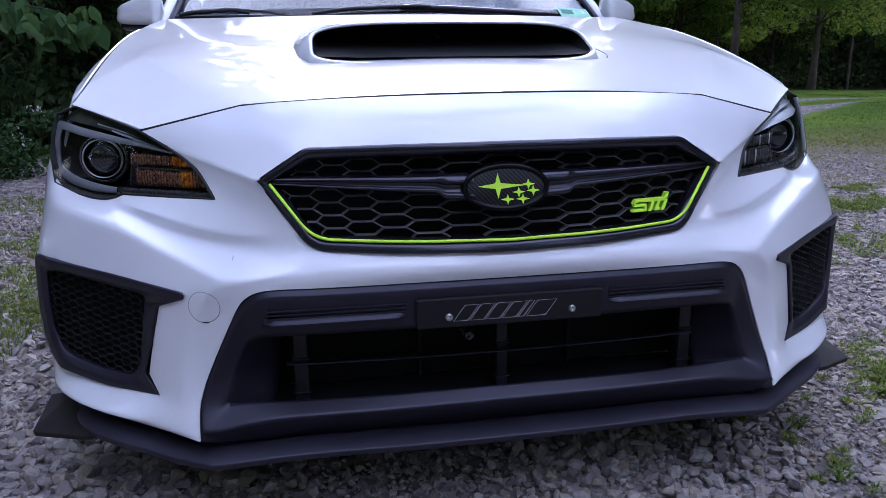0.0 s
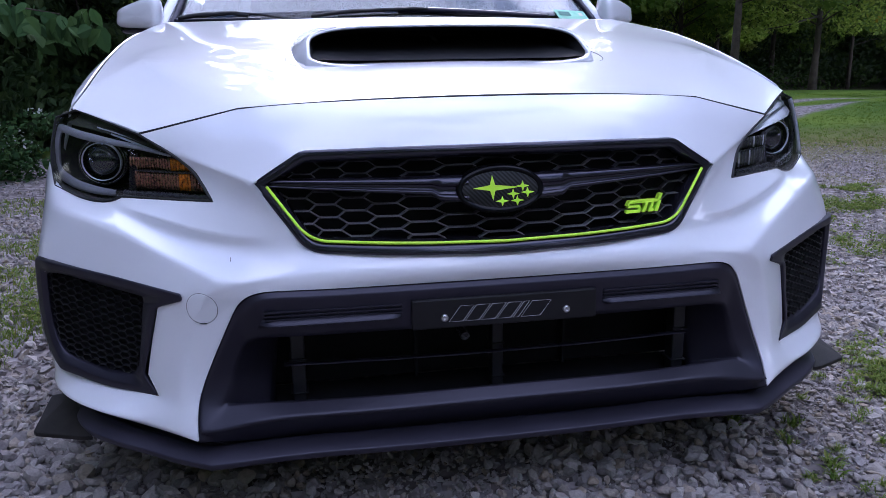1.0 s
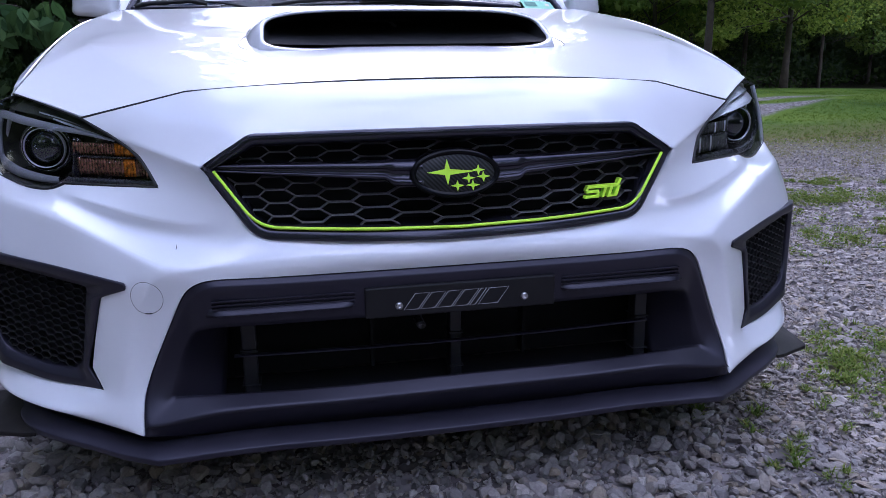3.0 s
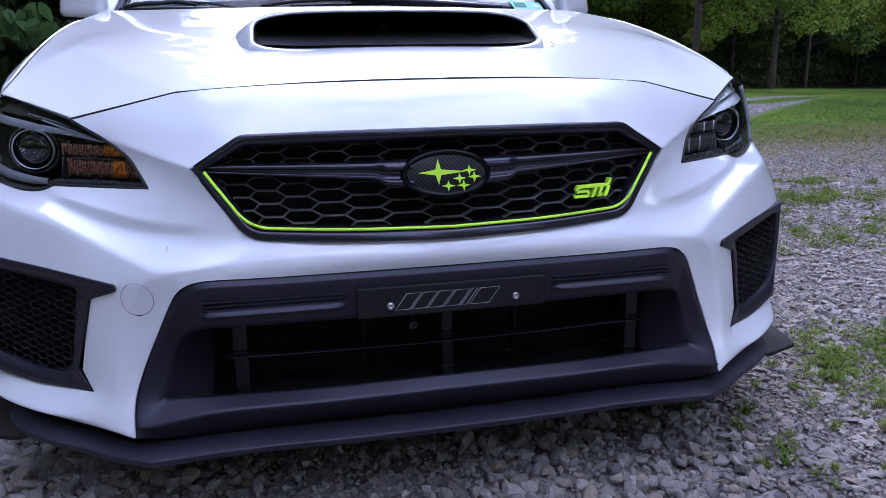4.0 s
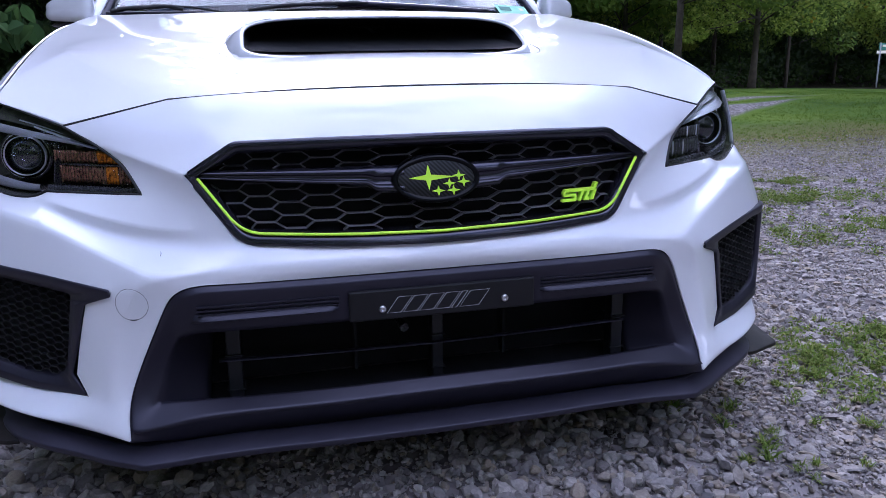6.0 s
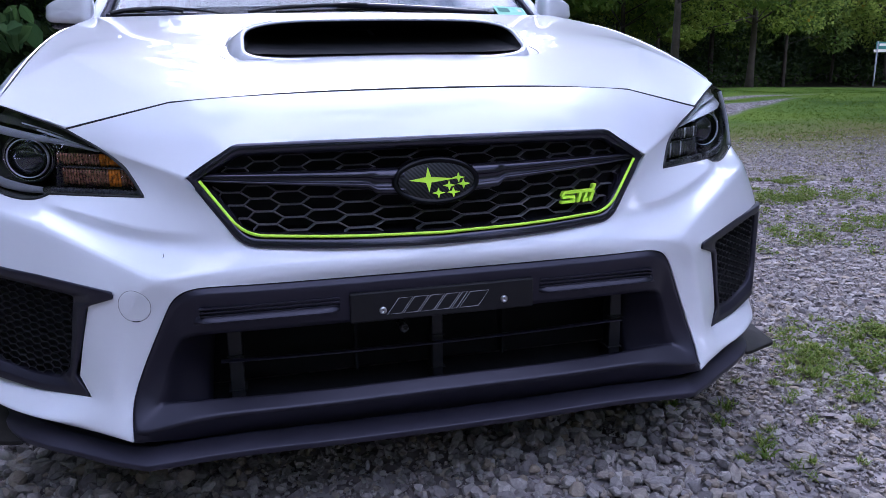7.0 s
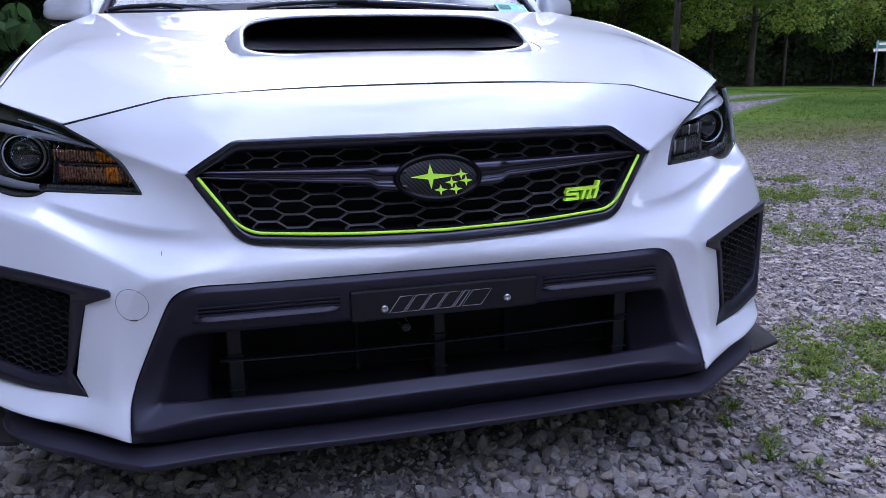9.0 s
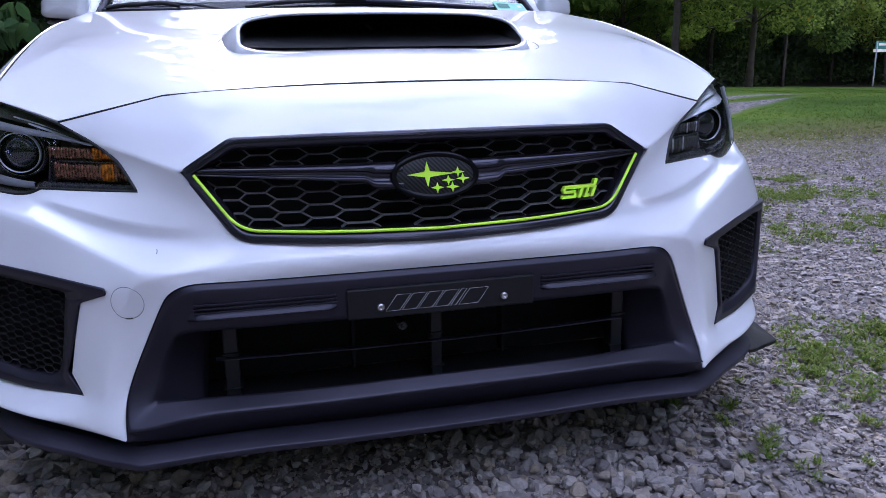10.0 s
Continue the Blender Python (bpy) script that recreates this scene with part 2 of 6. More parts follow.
GALVANISED = two_scale("galvanised_post", (0.24, 0.25, 0.26), (0.34, 0.34, 0.35), 12.0, 200.0, 0.6)

# ---- mesh tools ----
def mesh_of(name, verts, faces, smooth=True):
    me = bpy.data.meshes.new(name)
    me.from_pydata([tuple(v) for v in verts], [], faces)
    if smooth:
        me.shade_smooth()
    return me


def part(name, me, mat, parent=None, label=""):
    """One mesh object under a thing or a part."""
    if isinstance(me, bmesh.types.BMesh):
        bm, me = me, bpy.data.meshes.new(name)
        bm.normal_update()
        bm.to_mesh(me)
        bm.free()
    ob = new(name, me)
    if mat and not me.materials:
        me.materials.append(mat)
    ob.parent = parent
    if label:
        ob["label"] = label
    return ob


def outward(me):
    bm = bmesh.new()
    bm.from_mesh(me)
    bmesh.ops.recalc_face_normals(bm, faces=bm.faces)
    bm.to_mesh(me)
    bm.free()
    return me


def bevel(ob, width, segments=2, angle=35):
    b = ob.modifiers.new("bevel", "BEVEL")
    b.width, b.segments, b.limit_method, b.angle_limit = width, segments, "ANGLE", radians(angle)
    b.harden_normals = False
    return ob


def cage(name, points, faces, mat, parent, side=0, creases="", corners="", levels=3, thick=0.0, label=""):
    """A smooth panel over a control cage. side 0: mirrored over the middle; 1 or -1: that side alone."""
    keys = list(points)
    at = {k: i for i, k in enumerate(keys)}
    s = side or 1
    me = bpy.data.meshes.new(name)
    me.from_pydata([(s * points[k][0], points[k][1], points[k][2]) for k in keys], [], [[at[k] for k in f.split()] for f in faces])
    me.validate()
    bm = bmesh.new()
    bm.from_mesh(me)
    bmesh.ops.recalc_face_normals(bm, faces=bm.faces)
    if sum(f.normal.y * f.calc_area() - 0.5 * f.normal.z * f.calc_area() for f in bm.faces) > 0:
        bmesh.ops.reverse_faces(bm, faces=bm.faces)
    bm.to_mesh(me)
    bm.free()
    ce = me.attributes.new("crease_edge", "FLOAT", "EDGE")
    lines = {}
    for row in creases.split(","):
        w = row.split()
        if len(w) > 2:
            for a, b in zip(w[1:], w[2:]):
                lines[frozenset((at[a], at[b]))] = float(w[0])
    for e in me.edges:
        ce.data[e.index].value = lines.get(frozenset(e.vertices), 0.0)
    cv = me.attributes.new("crease_vert", "FLOAT", "POINT")
    for k in corners.split():
        cv.data[at[k]].value = 1.0
    me.shade_smooth()
    ob = part(name, me, mat, parent, label)
    if side == 0:
        mm = ob.modifiers.new("mirror", "MIRROR")
        mm.use_clip, mm.merge_threshold = True, 0.0005
    sub = ob.modifiers.new("smooth", "SUBSURF")
    sub.levels = sub.render_levels = levels
    sub.boundary_smooth = "PRESERVE_CORNERS"
    if thick:
        so = ob.modifiers.new("thickness", "SOLIDIFY")
        so.thickness, so.offset, so.use_rim = thick, -1, name != "front_bumper" and name != "hood"
    return ob


def held(points, mirrored=True):
    """Control points whose smoothed row runs through the points given; the first lies on the middle plane."""
    q = np.array(points, float)
    n = len(q)
    m, rhs = np.zeros((n, n)), q * 6.0
    for i in range(1, n - 1):
        m[i, i - 1], m[i, i], m[i, i + 1] = 1, 4, 1
    m[0, 0], m[0, 1], m[n - 1, n - 1] = 4, 2, 6
    out = np.linalg.solve(m, rhs)
    m[0, 0], m[0, 1] = 6, 0
    out[:, 0] = np.linalg.solve(m, rhs[:, 0])
    return [tuple(float(v) for v in p) for p in out]


def spline(points, n):
    """n + 1 points of a smooth curve through the points given."""
    p = [Vector(q) for q in points]
    p = [p[0] * 2 - p[1]] + p + [p[-1] * 2 - p[-2]]
    out, m = [], len(p) - 3
    for i in range(n + 1):
        f = i * m / n
        k = min(int(f), m - 1)
        t = f - k
        a, b, c, d = p[k:k + 4]
        out.append(0.5 * ((2 * b) + (c - a) * t + (2 * a - 5 * b + 4 * c - d) * t * t + (3 * b - a - 3 * c + d) * t ** 3))
    return out


def sheet(name, rows, mat, parent, label="", closed=False, thick=0.0):
    """A surface through rows of points."""
    n = len(rows[0])
    verts = [tuple(v) for r in rows for v in r]
    faces = []
    for i in range(len(rows) - 1):
        for j in range(n if closed else n - 1):
            k = (j + 1) % n
            faces.append((i * n + j, i * n + k, (i + 1) * n + k, (i + 1) * n + j))
    me = outward(mesh_of(name, verts, faces))
    ob = part(name, me, mat, parent, label)
    if thick:
        so = ob.modifiers.new("thickness", "SOLIDIFY")
        so.thickness, so.offset = thick, 0
    return ob


def tube(name, path, radius, mat, parent, label="", sides=10, flat=1.0, taper=None, side_axis=(0, 0, 1)):
    """A bar swept along a path; flat squeezes it across side_axis; taper gives a factor along the way."""
    p = [Vector(q) for q in path]
    rows = []
    for i, q in enumerate(p):
        d = (p[min(i + 1, len(p) - 1)] - p[max(i - 1, 0)]).normalized()
        up = Vector(side_axis)
        a = d.cross(up).normalized()
        b = a.cross(d).normalized()
        r = radius * (taper(i / (len(p) - 1)) if taper else 1)
        rows.append([q + a * r * flat * math.cos(2 * math.pi * k / sides) + b * r * math.sin(2 * math.pi * k / sides) for k in range(sides)])
    verts = [v for r in rows for v in r]
    n = sides
    faces = [(i * n + j, i * n + (j + 1) % n, (i + 1) * n + (j + 1) % n, (i + 1) * n + j) for i in range(len(rows) - 1) for j in range(n)]
    faces += [tuple(range(n))[::-1], tuple(range((len(rows) - 1) * n, len(rows) * n))]
    return part(name, outward(mesh_of(name, verts, faces)), mat, parent, label)


def block(name, lo, hi, mat, parent, label="", round_by=0.0, shear=0.0):
    """A box from corner to corner; shear leans its top along x."""
    vs = []
    for z in (lo[2], hi[2]):
        for y in (lo[1], hi[1]):
            for x in (lo[0], hi[0]):
                vs.append((x + shear * (z - lo[2]), y, z))
    me = outward(mesh_of(name, vs, [(0, 1, 3, 2), (4, 6, 7, 5), (0, 4, 5, 1), (2, 3, 7, 6), (0, 2, 6, 4), (1, 5, 7, 3)], False))
    ob = part(name, me, mat, parent, label)
    if round_by:
        bevel(ob, round_by)
    return ob


def prism(name, outline, ymap, depth, mat, parent, label="", round_by=0.0, proud=0.0):
    """An outline in x and z, laid on the surface y = ymap(x, z) and given a depth."""
    n = len(outline)
    f = [(x, ymap(x, z) - proud, z) for x, z in outline]
    b = [(x, ymap(x, z) - proud + depth, z) for x, z in outline]
    faces = [tuple(range(n)), tuple(range(2 * n - 1, n - 1, -1))] + [(i, n + i, n + (i + 1) % n, (i + 1) % n) for i in range(n)]
    ob = part(name, outward(mesh_of(name, f + b, faces, False)), mat, parent, label)
    if round_by:
        bevel(ob, round_by)
    return ob


def rounded(points, radius, n=5, closed=True):
    """Rounds the corners of an outline in the plane."""
    out, m = [], len(points)
    for i, p in enumerate(points):
        p = Vector(p)
        if not closed and i in (0, m - 1):
            out.append(tuple(p))
            continue
        a, b = Vector(points[i - 1]) - p, Vector(points[(i + 1) % m]) - p
        r = radius[i] if isinstance(radius, (list, tuple)) else radius
        if r == 0:
            out.append(tuple(p))
            continue
        ra, rb = min(r, a.length * 0.45), min(r, b.length * 0.45)
        a, b = p + a.normalized() * ra, p + b.normalized() * rb
        for k in range(n + 1):
            t = k / n
            q = a * (1 - t) ** 2 + p * 2 * t * (1 - t) + b * t * t
            out.append(tuple(q))
    return out


def inside(x, z, poly):
    hit = False
    for (x1, z1), (x2, z2) in zip(poly, poly[1:] + poly[:1]):
        if (z1 > z) != (z2 > z) and x < (x2 - x1) * (z - z1) / (z2 - z1) + x1:
            hit = not hit
    return hit


def inset(poly, d):
    """The outline moved inwards by d (counter-clockwise or clockwise alike)."""
    n = len(poly)
    area = sum(a[0] * b[1] - b[0] * a[1] for a, b in zip(poly, poly[1:] + poly[:1]))
    sgn = 1 if area > 0 else -1
    out = []
    for i in range(n):
        a, p, b = Vector(poly[i - 1]), Vector(poly[i]), Vector(poly[(i + 1) % n])
        t = (b - a)
        t = t.normalized() if t.length > 1e-9 else Vector((1, 0))
        out.append((p.x - sgn * t.y * d, p.y + sgn * t.x * d))
    return out


def honeycomb(name, poly, ymap, px, pz, flat_part, bar, depth, mat, parent, label="", origin=(0, 0), xmap=None):
    """Hexagonal mesh inside an outline: px the column pitch, pz the cell height; xmap turns a column number and a height into x."""
    xs, zs = [p[0] for p in poly], [p[1] for p in poly]
    edges = {}
    if xmap:
        px, i0, i1 = 1.0, -10, 11
    else:
        i0, i1 = int((min(xs) - origin[0]) / px) - 2, int((max(xs) - origin[0]) / px) + 2
    j0, j1 = int((min(zs) - origin[1]) / pz) - 2, int((max(zs) - origin[1]) / pz) + 2
    hw, hh = px * flat_part, pz / 2
    tip = px - hw
    for i in range(i0, i1):
        for j in range(j0, j1):
            cx, cz = origin[0] + i * px, origin[1] + (j + 0.5 * (i % 2)) * pz
            ring = [(cx - hw, cz + hh), (cx + hw, cz + hh), (cx + tip, cz), (cx + hw, cz - hh), (cx - hw, cz - hh), (cx - tip, cz)]
            if xmap:
                ring = [(xmap(u, z), z) for u, z in ring]
            for a, b in zip(ring, ring[1:] + ring[:1]):
                mid = ((a[0] + b[0]) / 2, (a[1] + b[1]) / 2)
                if inside(*mid, poly):
                    key = (round(mid[0], 4), round(mid[1], 4))
                    edges[key] = (a, b)
    verts, faces = [], []
    for a, b in edges.values():
        d = Vector((b[0] - a[0], b[1] - a[1]))
        d.normalize()
        nx, nz = -d.y * bar / 2, d.x * bar / 2
        k = len(verts)
        for (x, z), g in ((a, -1), (b, 1)):
            x, z = x + d.x * bar * 0.3 * g, z + d.y * bar * 0.3 * g
            y = ymap(x, z)
            verts += [(x + nx, y + bar * 0.4, z + nz), (x + nx * 0.3, y, z + nz * 0.3), (x - nx * 0.3, y, z - nz * 0.3), (x - nx, y + bar * 0.4, z - nz), (x - nx, y + depth, z - nz), (x + nx, y + depth, z + nz)]
        faces += [(k + q, k + (q + 1) % 6, k + 6 + (q + 1) % 6, k + 6 + q) for q in range(6)]
        faces += [tuple(k + q for q in range(6))[::-1], tuple(k + 6 + q for q in range(6))]
    return part(name, outward(mesh_of(name, verts, faces, False)), mat, parent, label)


# ---- the car ----
car = tagged(new("car"), "pearl white sports sedan with black grille and green accents on gravel", "car")

# front bumper cover: nose above the grille, cheeks below the headlights, pillars and lower corners
nose = dict(
    s0=(0, 0.122, 0.790), s1=(0.24, 0.134, 0.787), s2=(0.40, 0.170, 0.779), s3=(0.46, 0.196, 0.772), s4=(0.640, 0.232, 0.729),
    n0=(0, 0.066, 0.756), n1=(0.22, 0.078, 0.756), n2=(0.37, 0.110, 0.746), n3=(0.485, 0.150, 0.720), n4=(0.585, 0.200, 0.698),
    g0=(0, 0.034, 0.711), g1=(0.20, 0.046, 0.710), g2=(0.345, 0.072, 0.707), g2b=(0.392, 0.072, 0.680), g3=(0.434, 0.069, 0.652),
    h1=(0.537, 0.165, 0.665), h2=(0.508, 0.125, 0.613),
)
cheek = dict(
    g3b=(0.390, 0.052, 0.592), g4=(0.348, 0.034, 0.533), g5=(0.19, 0.006, 0.5255), g6=(0, -0.004, 0.5215),
    h3=(0.60, 0.182, 0.611), h4=(0.688, 0.242, 0.610), h4b=(0.715, 0.252, 0.597), h5=(0.775, 0.305, 0.597), h6=(0.845, 0.383, 0.616), h7=(0.872, 0.46, 0.66),
    c1=(0.405, 0.052, 0.553), c2=(0.513, 0.094, 0.558), c3=(0.605, 0.150, 0.581), c4=(0.685, 0.209, 0.601),
    u1=(0.402, 0.050, 0.535), u2=(0.507, 0.099, 0.536), u3=(0.602, 0.156, 0.557), u4=(0.690, 0.210, 0.585),
    b0=(0, -0.021, 0.497), b1=(0.20, -0.013, 0.497), b2=(0.365, 0.004, 0.500), r1=(0.494, 0.024, 0.487),
    r2=(0.592, 0.100, 0.524), r3=(0.690, 0.160, 0.572), r4=(0.780, 0.240, 0.588), r5=(0.858, 0.345, 0.596),
)
lower = dict(
    f8=(0.5575, 0.0157, 0.2016),
    p1=(0.530, 0.036, 0.468), t1=(0.566, 0.058, 0.459), t2=(0.70, 0.150, 0.482), t3=(0.855, 0.265, 0.495),
    k2=(0.617, 0.097, 0.431), k3=(0.637, 0.110, 0.36), k4=(0.651, 0.120, 0.296), k5=(0.632, 0.100, 0.259), k6=(0.743, 0.187, 0.254), k7=(0.848, 0.272, 0.268),
    q1=(0.560, 0.060, 0.40), q2=(0.580, 0.062, 0.32), q3=(0.590, 0.058, 0.262),
    l2=(0.650, 0.070, 0.216), l3=(0.770, 0.152, 0.220), l4=(0.872, 0.262, 0.225), l5=(0.896, 0.40, 0.232), l6=(0.900, 0.53, 0.24),
    v2=(0.644, 0.088, 0.204), v3=(0.758, 0.170, 0.206), v4=(0.858, 0.276, 0.211), v5=(0.880, 0.40, 0.218), v6=(0.884, 0.53, 0.228),
    w1=(0.885, 0.315, 0.29), w2=(0.892, 0.325, 0.40), w3=(0.886, 0.325, 0.50), x1=(0.900, 0.50, 0.32), x2=(0.903, 0.49, 0.42), x3=(0.902, 0.48, 0.52), x4=(0.895, 0.47, 0.60),
)
mouth = [(0, -0.004, 0.4735), (0.205, 0.0, 0.4728), (0.355, 0.0085, 0.4720), (0.434, 0.0150, 0.4700), (0.4695, 0.0250, 0.4500), (0.4935, 0.0360, 0.4070), (0.538, 0.0535, 0.310), (0.5577, 0.0420, 0.248), (0.5575, 0.0157, 0.2016)]
lower.update({f"f{k}": p for k, p in enumerate(held(mouth))})
front_bumper = cage(
    "front_bumper", {**nose, **cheek, **lower},
    ["s0 s1 n1 n0", "s1 s2 n2 n1", "s2 s3 n3 n2", "s3 s4 n4 n3", "n0 n1 g1 g0", "n1 n2 g2 g1", "n2 n3 g2b g2", "n3 n4 g3 g2b", "n4 h1 g3",
     "g3 h1 h2 g3b", "g3b h2 c2 c1", "h2 h3 c3 c2", "h3 h4 c4 c3", "c1 c2 u2 u1", "c2 c3 u3 u2", "c3 c4 u4 u3", "g3b c1 u1 g4",
     "g4 u1 b2", "u1 u2 r1 b2", "u2 u3 r2 r1", "u3 u4 r3 r2", "h4 h4b u4 c4", "h4b h5 r4 r3", "h4b r3 u4", "h5 h6 r5 r4", "h6 h7 x4 r5",
     "g6 g5 b1 b0", "g5 g4 b2 b1", "b0 b1 f1 f0", "b1 b2 f2 f1", "b2 r1 f3 f2", "r1 p1 q1 f4", "r1 f4 f3", "r1 r2 t1 p1", "p1 t1 k2 q1",
     "r2 r3 t2 t1", "r3 r4 t3 t2", "r4 r5 w3 t3", "r5 x4 x3 w3", "f4 q1 f5", "f5 q1 q2 f6", "q1 k2 k3 q2", "q2 k3 k4", "q2 k4 k5 q3", "f6 q2 q3 f7",
     "q3 k5 l2", "f7 q3 l2 f8", "k5 k6 l3 l2", "k6 k7 l4 l3", "k7 w1 l5 l4", "w1 x1 l6 l5", "w1 w2 x2 x1", "w2 w3 x3 x2", "t3 w3 w2", "f8 l2 v2", "l2 l3 v3 v2", "l3 l4 v4 v3", "l4 l5 v5 v4", "l5 l6 v6 v5"],
    PAINT, car, 0,
    creases="0.85 n4 g3,0.3 h1 g3,1.0 c1 c2 c3 c4,0.3 u1 u2 u3 u4,0.75 r1 r2 r3,0.5 r3 r4 r5,0.8 b2 r1,0.55 p1 q1 q2 q3,0.5 r1 p1,0.5 l2 l3 l4 l5",
    corners="s3 s4 h2 h4 g3 k2 k5 k4 t1 f8", levels=3, thick=0.004)

# hood
hood_points = dict(
    a0=(0, 0.126, 0.7935), a1=(0.24, 0.138, 0.7905), a2=(0.457, 0.200, 0.7755), a3=(0.643, 0.237, 0.7325), a4=(0.722, 0.329, 0.752), a5=(0.803, 0.417, 0.771),
    b0=(0, 0.27, 0.824), b1=(0.24, 0.28, 0.823), b2=(0.560, 0.342, 0.8082), b3=(0.668, 0.385, 0.791), b5=(0.790, 0.50, 0.807),
    c0=(0, 0.42, 0.850), c1=(0.25, 0.43, 0.850), c2=(0.690, 0.600, 0.8665), c5=(0.787, 0.64, 0.851),
    d0=(0, 0.70, 0.905), d1=(0.30, 0.70, 0.900), d2=(0.68, 0.80, 0.904), d5=(0.786, 0.84, 0.899),
    e0=(0, 1.0, 0.955), e1=(0.30, 1.0, 0.950), e2=(0.60, 1.02, 0.936), e5=(0.776, 1.06, 0.943),
    f0=(0, 1.24, 0.990), f1=(0.30, 1.25, 0.987), f2=(0.55, 1.29, 0.983), f5=(0.745, 1.34, 0.982),
)
hood = cage(
    "hood", hood_points,
    ["a0 a1 b1 b0", "a1 a2 b2 b1", "a2 a3 b3 b2", "a3 a4 b5 b3", "a4 a5 b5", "b0 b1 c1 c0", "b1 b2 c2 c1", "b2 b3 c2", "b3 b5 c2", "b5 c5 c2",
     "c0 c1 d1 d0", "c1 c2 d2 d1", "c2 c5 d5 d2", "d0 d1 e1 e0", "d1 d2 e2 e1", "d2 d5 e5 e2", "e0 e1 f1 f0", "e1 e2 f2 f1", "e2 e5 f5 f2"],
    PAINT, car, 0, creases="1.0 a2 b2 c2,0.5 c2 d2,0.55 c2 b5", corners="a3 a5 f5", levels=3, thick=0.004)


def hood_z(y):
    """Height of the hood along its middle."""
    return float(np.interp(y, [0.12, 0.27, 0.42, 0.70, 1.0, 1.24], [0.793, 0.825, 0.850, 0.903, 0.953, 0.989]))


# dark gap between hood and bumper cover
bpy.context.view_layer.update()
hood_bm = bmesh.new()
hood_bm.from_mesh(hood.evaluated_get(bpy.context.evaluated_depsgraph_get()).to_mesh())
edge = {}
flank = sorted((v.co.y, v.co.x, v.co.z) for v in hood_bm.verts if v.is_boundary and v.index < len(hood_bm.verts) // 2 and v.co.x > 0.70 and 0.40 < v.co.y < 1.25)
for v in hood_bm.verts:
    if v.is_boundary and v.index < len(hood_bm.verts) // 2 and abs(v.co.x) < 0.645 and v.co.y < 0.245:
        k = round(v.co.x, 3)
        if k not in edge or v.co.z > edge[k].z:
            edge[k] = v.co.copy()
hood_bm.free()
tube("hood_gap", [edge[k] + Vector((0, -0.0022, -0.0020)) for k in sorted(edge)], 0.0017, RUBBER, hood, "dark shut line", 8)
for s in (1, -1):
    tube("fender_gap", [(s * (x + 0.0012), y, z - 0.0030) for y, x, z in flank], 0.0014, RUBBER, hood, "dark shut line", 8)


# scoop opening: a closed loop, narrow at its upper corners, leaning back
def scoop_loop(grow=0.0, back=0.0, n=64):
    loop = []
    for k in range(n):
        a = 2 * math.pi * k / n
        c, sn = math.cos(a), math.sin(a)
        p = 5.6 if sn > 0 else 3.6
        x = (0.316 + grow) * math.copysign(abs(c) ** (2 / p), c)
        up = math.copysign(abs(sn) ** (2 / (5.0 if sn > 0 else 2.8)), sn)
        z = 0.8775 + (0.0525 + grow if sn > 0 else 0.029 + grow) * up - 0.006 * (x / 0.316) ** 2
        y = 0.412 + 0.093 * (z - 0.849) / 0.081 + 0.10 * max(0.0, abs(x) - 0.22) + 0.45 * max(0.0, abs(x) - 0.20) * max(0.0, up) + back
        loop.append((x, y, z))
    return loop


def shell_loop(y, w, zc, lean, corner=0.0, p=2.6, n=64):
    """An arch over the hood whose feet run on below the hood's skin."""
    loop = []
    for k in range(n):
        a = 2 * math.pi * k / n
        c, sn = math.cos(a), math.sin(a)
        x = w * math.copysign(abs(c) ** (2 / p), c)
        if sn > 0:
            up = abs(sn) ** (2 / p)
            yy = y + lean * up + corner * max(0.0, abs(x) - 0.20) * up
            base = hood_z(yy) - 0.012 - 0.02 * (x / 0.36) ** 2
            z = base + (zc - base) * up
        else:
            yy = y
            z = hood_z(yy) - 0.012 - 0.02 * (x / 0.36) ** 2 - 0.004 * abs(sn)
        loop.append((x, yy, z))
    return loop


hood_scoop = sheet("hood_scoop", [
    scoop_loop(-0.001, 0.020), scoop_loop(0.0, 0.006), scoop_loop(0.002, 0.001), scoop_loop(0.005, 0.0), scoop_loop(0.008, 0.003),
    shell_loop(0.428, 0.334, 0.9350, 0.09, 0.42, 4.8), shell_loop(0.445, 0.342, 0.9365, 0.09, 0.38, 4.2), shell_loop(0.48, 0.350, 0.9385, 0.09, 0.30, 3.6), shell_loop(0.56, 0.358, 0.9410, 0.07, 0.18, 3.0), shell_loop(0.66, 0.362, 0.9450, 0.05, 0.08, 2.7), shell_loop(0.78, 0.360, 0.950, 0.03, 0.0, 2.5),
    shell_loop(0.90, 0.350, 0.957, 0.01, 0.0, 2.4), shell_loop(1.02, 0.335, 0.960, 0.0, 0.0, 2.4), shell_loop(1.10, 0.32, 0.958, 0.0, 0.0, 2.4)], PAINT, hood, "raised white intake scoop", closed=True)
# liner in near-black, so the scoop's inner shade is painted
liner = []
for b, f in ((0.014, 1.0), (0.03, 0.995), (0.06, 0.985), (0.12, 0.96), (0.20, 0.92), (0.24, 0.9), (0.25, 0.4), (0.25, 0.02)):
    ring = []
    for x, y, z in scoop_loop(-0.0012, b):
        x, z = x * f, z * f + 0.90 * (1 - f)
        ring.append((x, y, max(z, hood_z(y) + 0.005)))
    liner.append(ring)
sheet("intake_shade_liner", liner, VOID_BLACK, hood, "intake opening with its shade put into the black", closed=True)

# grille
def grille_y(x, z):
    return -0.006 + 0.32 * x * x + 0.215 * (z - 0.53)


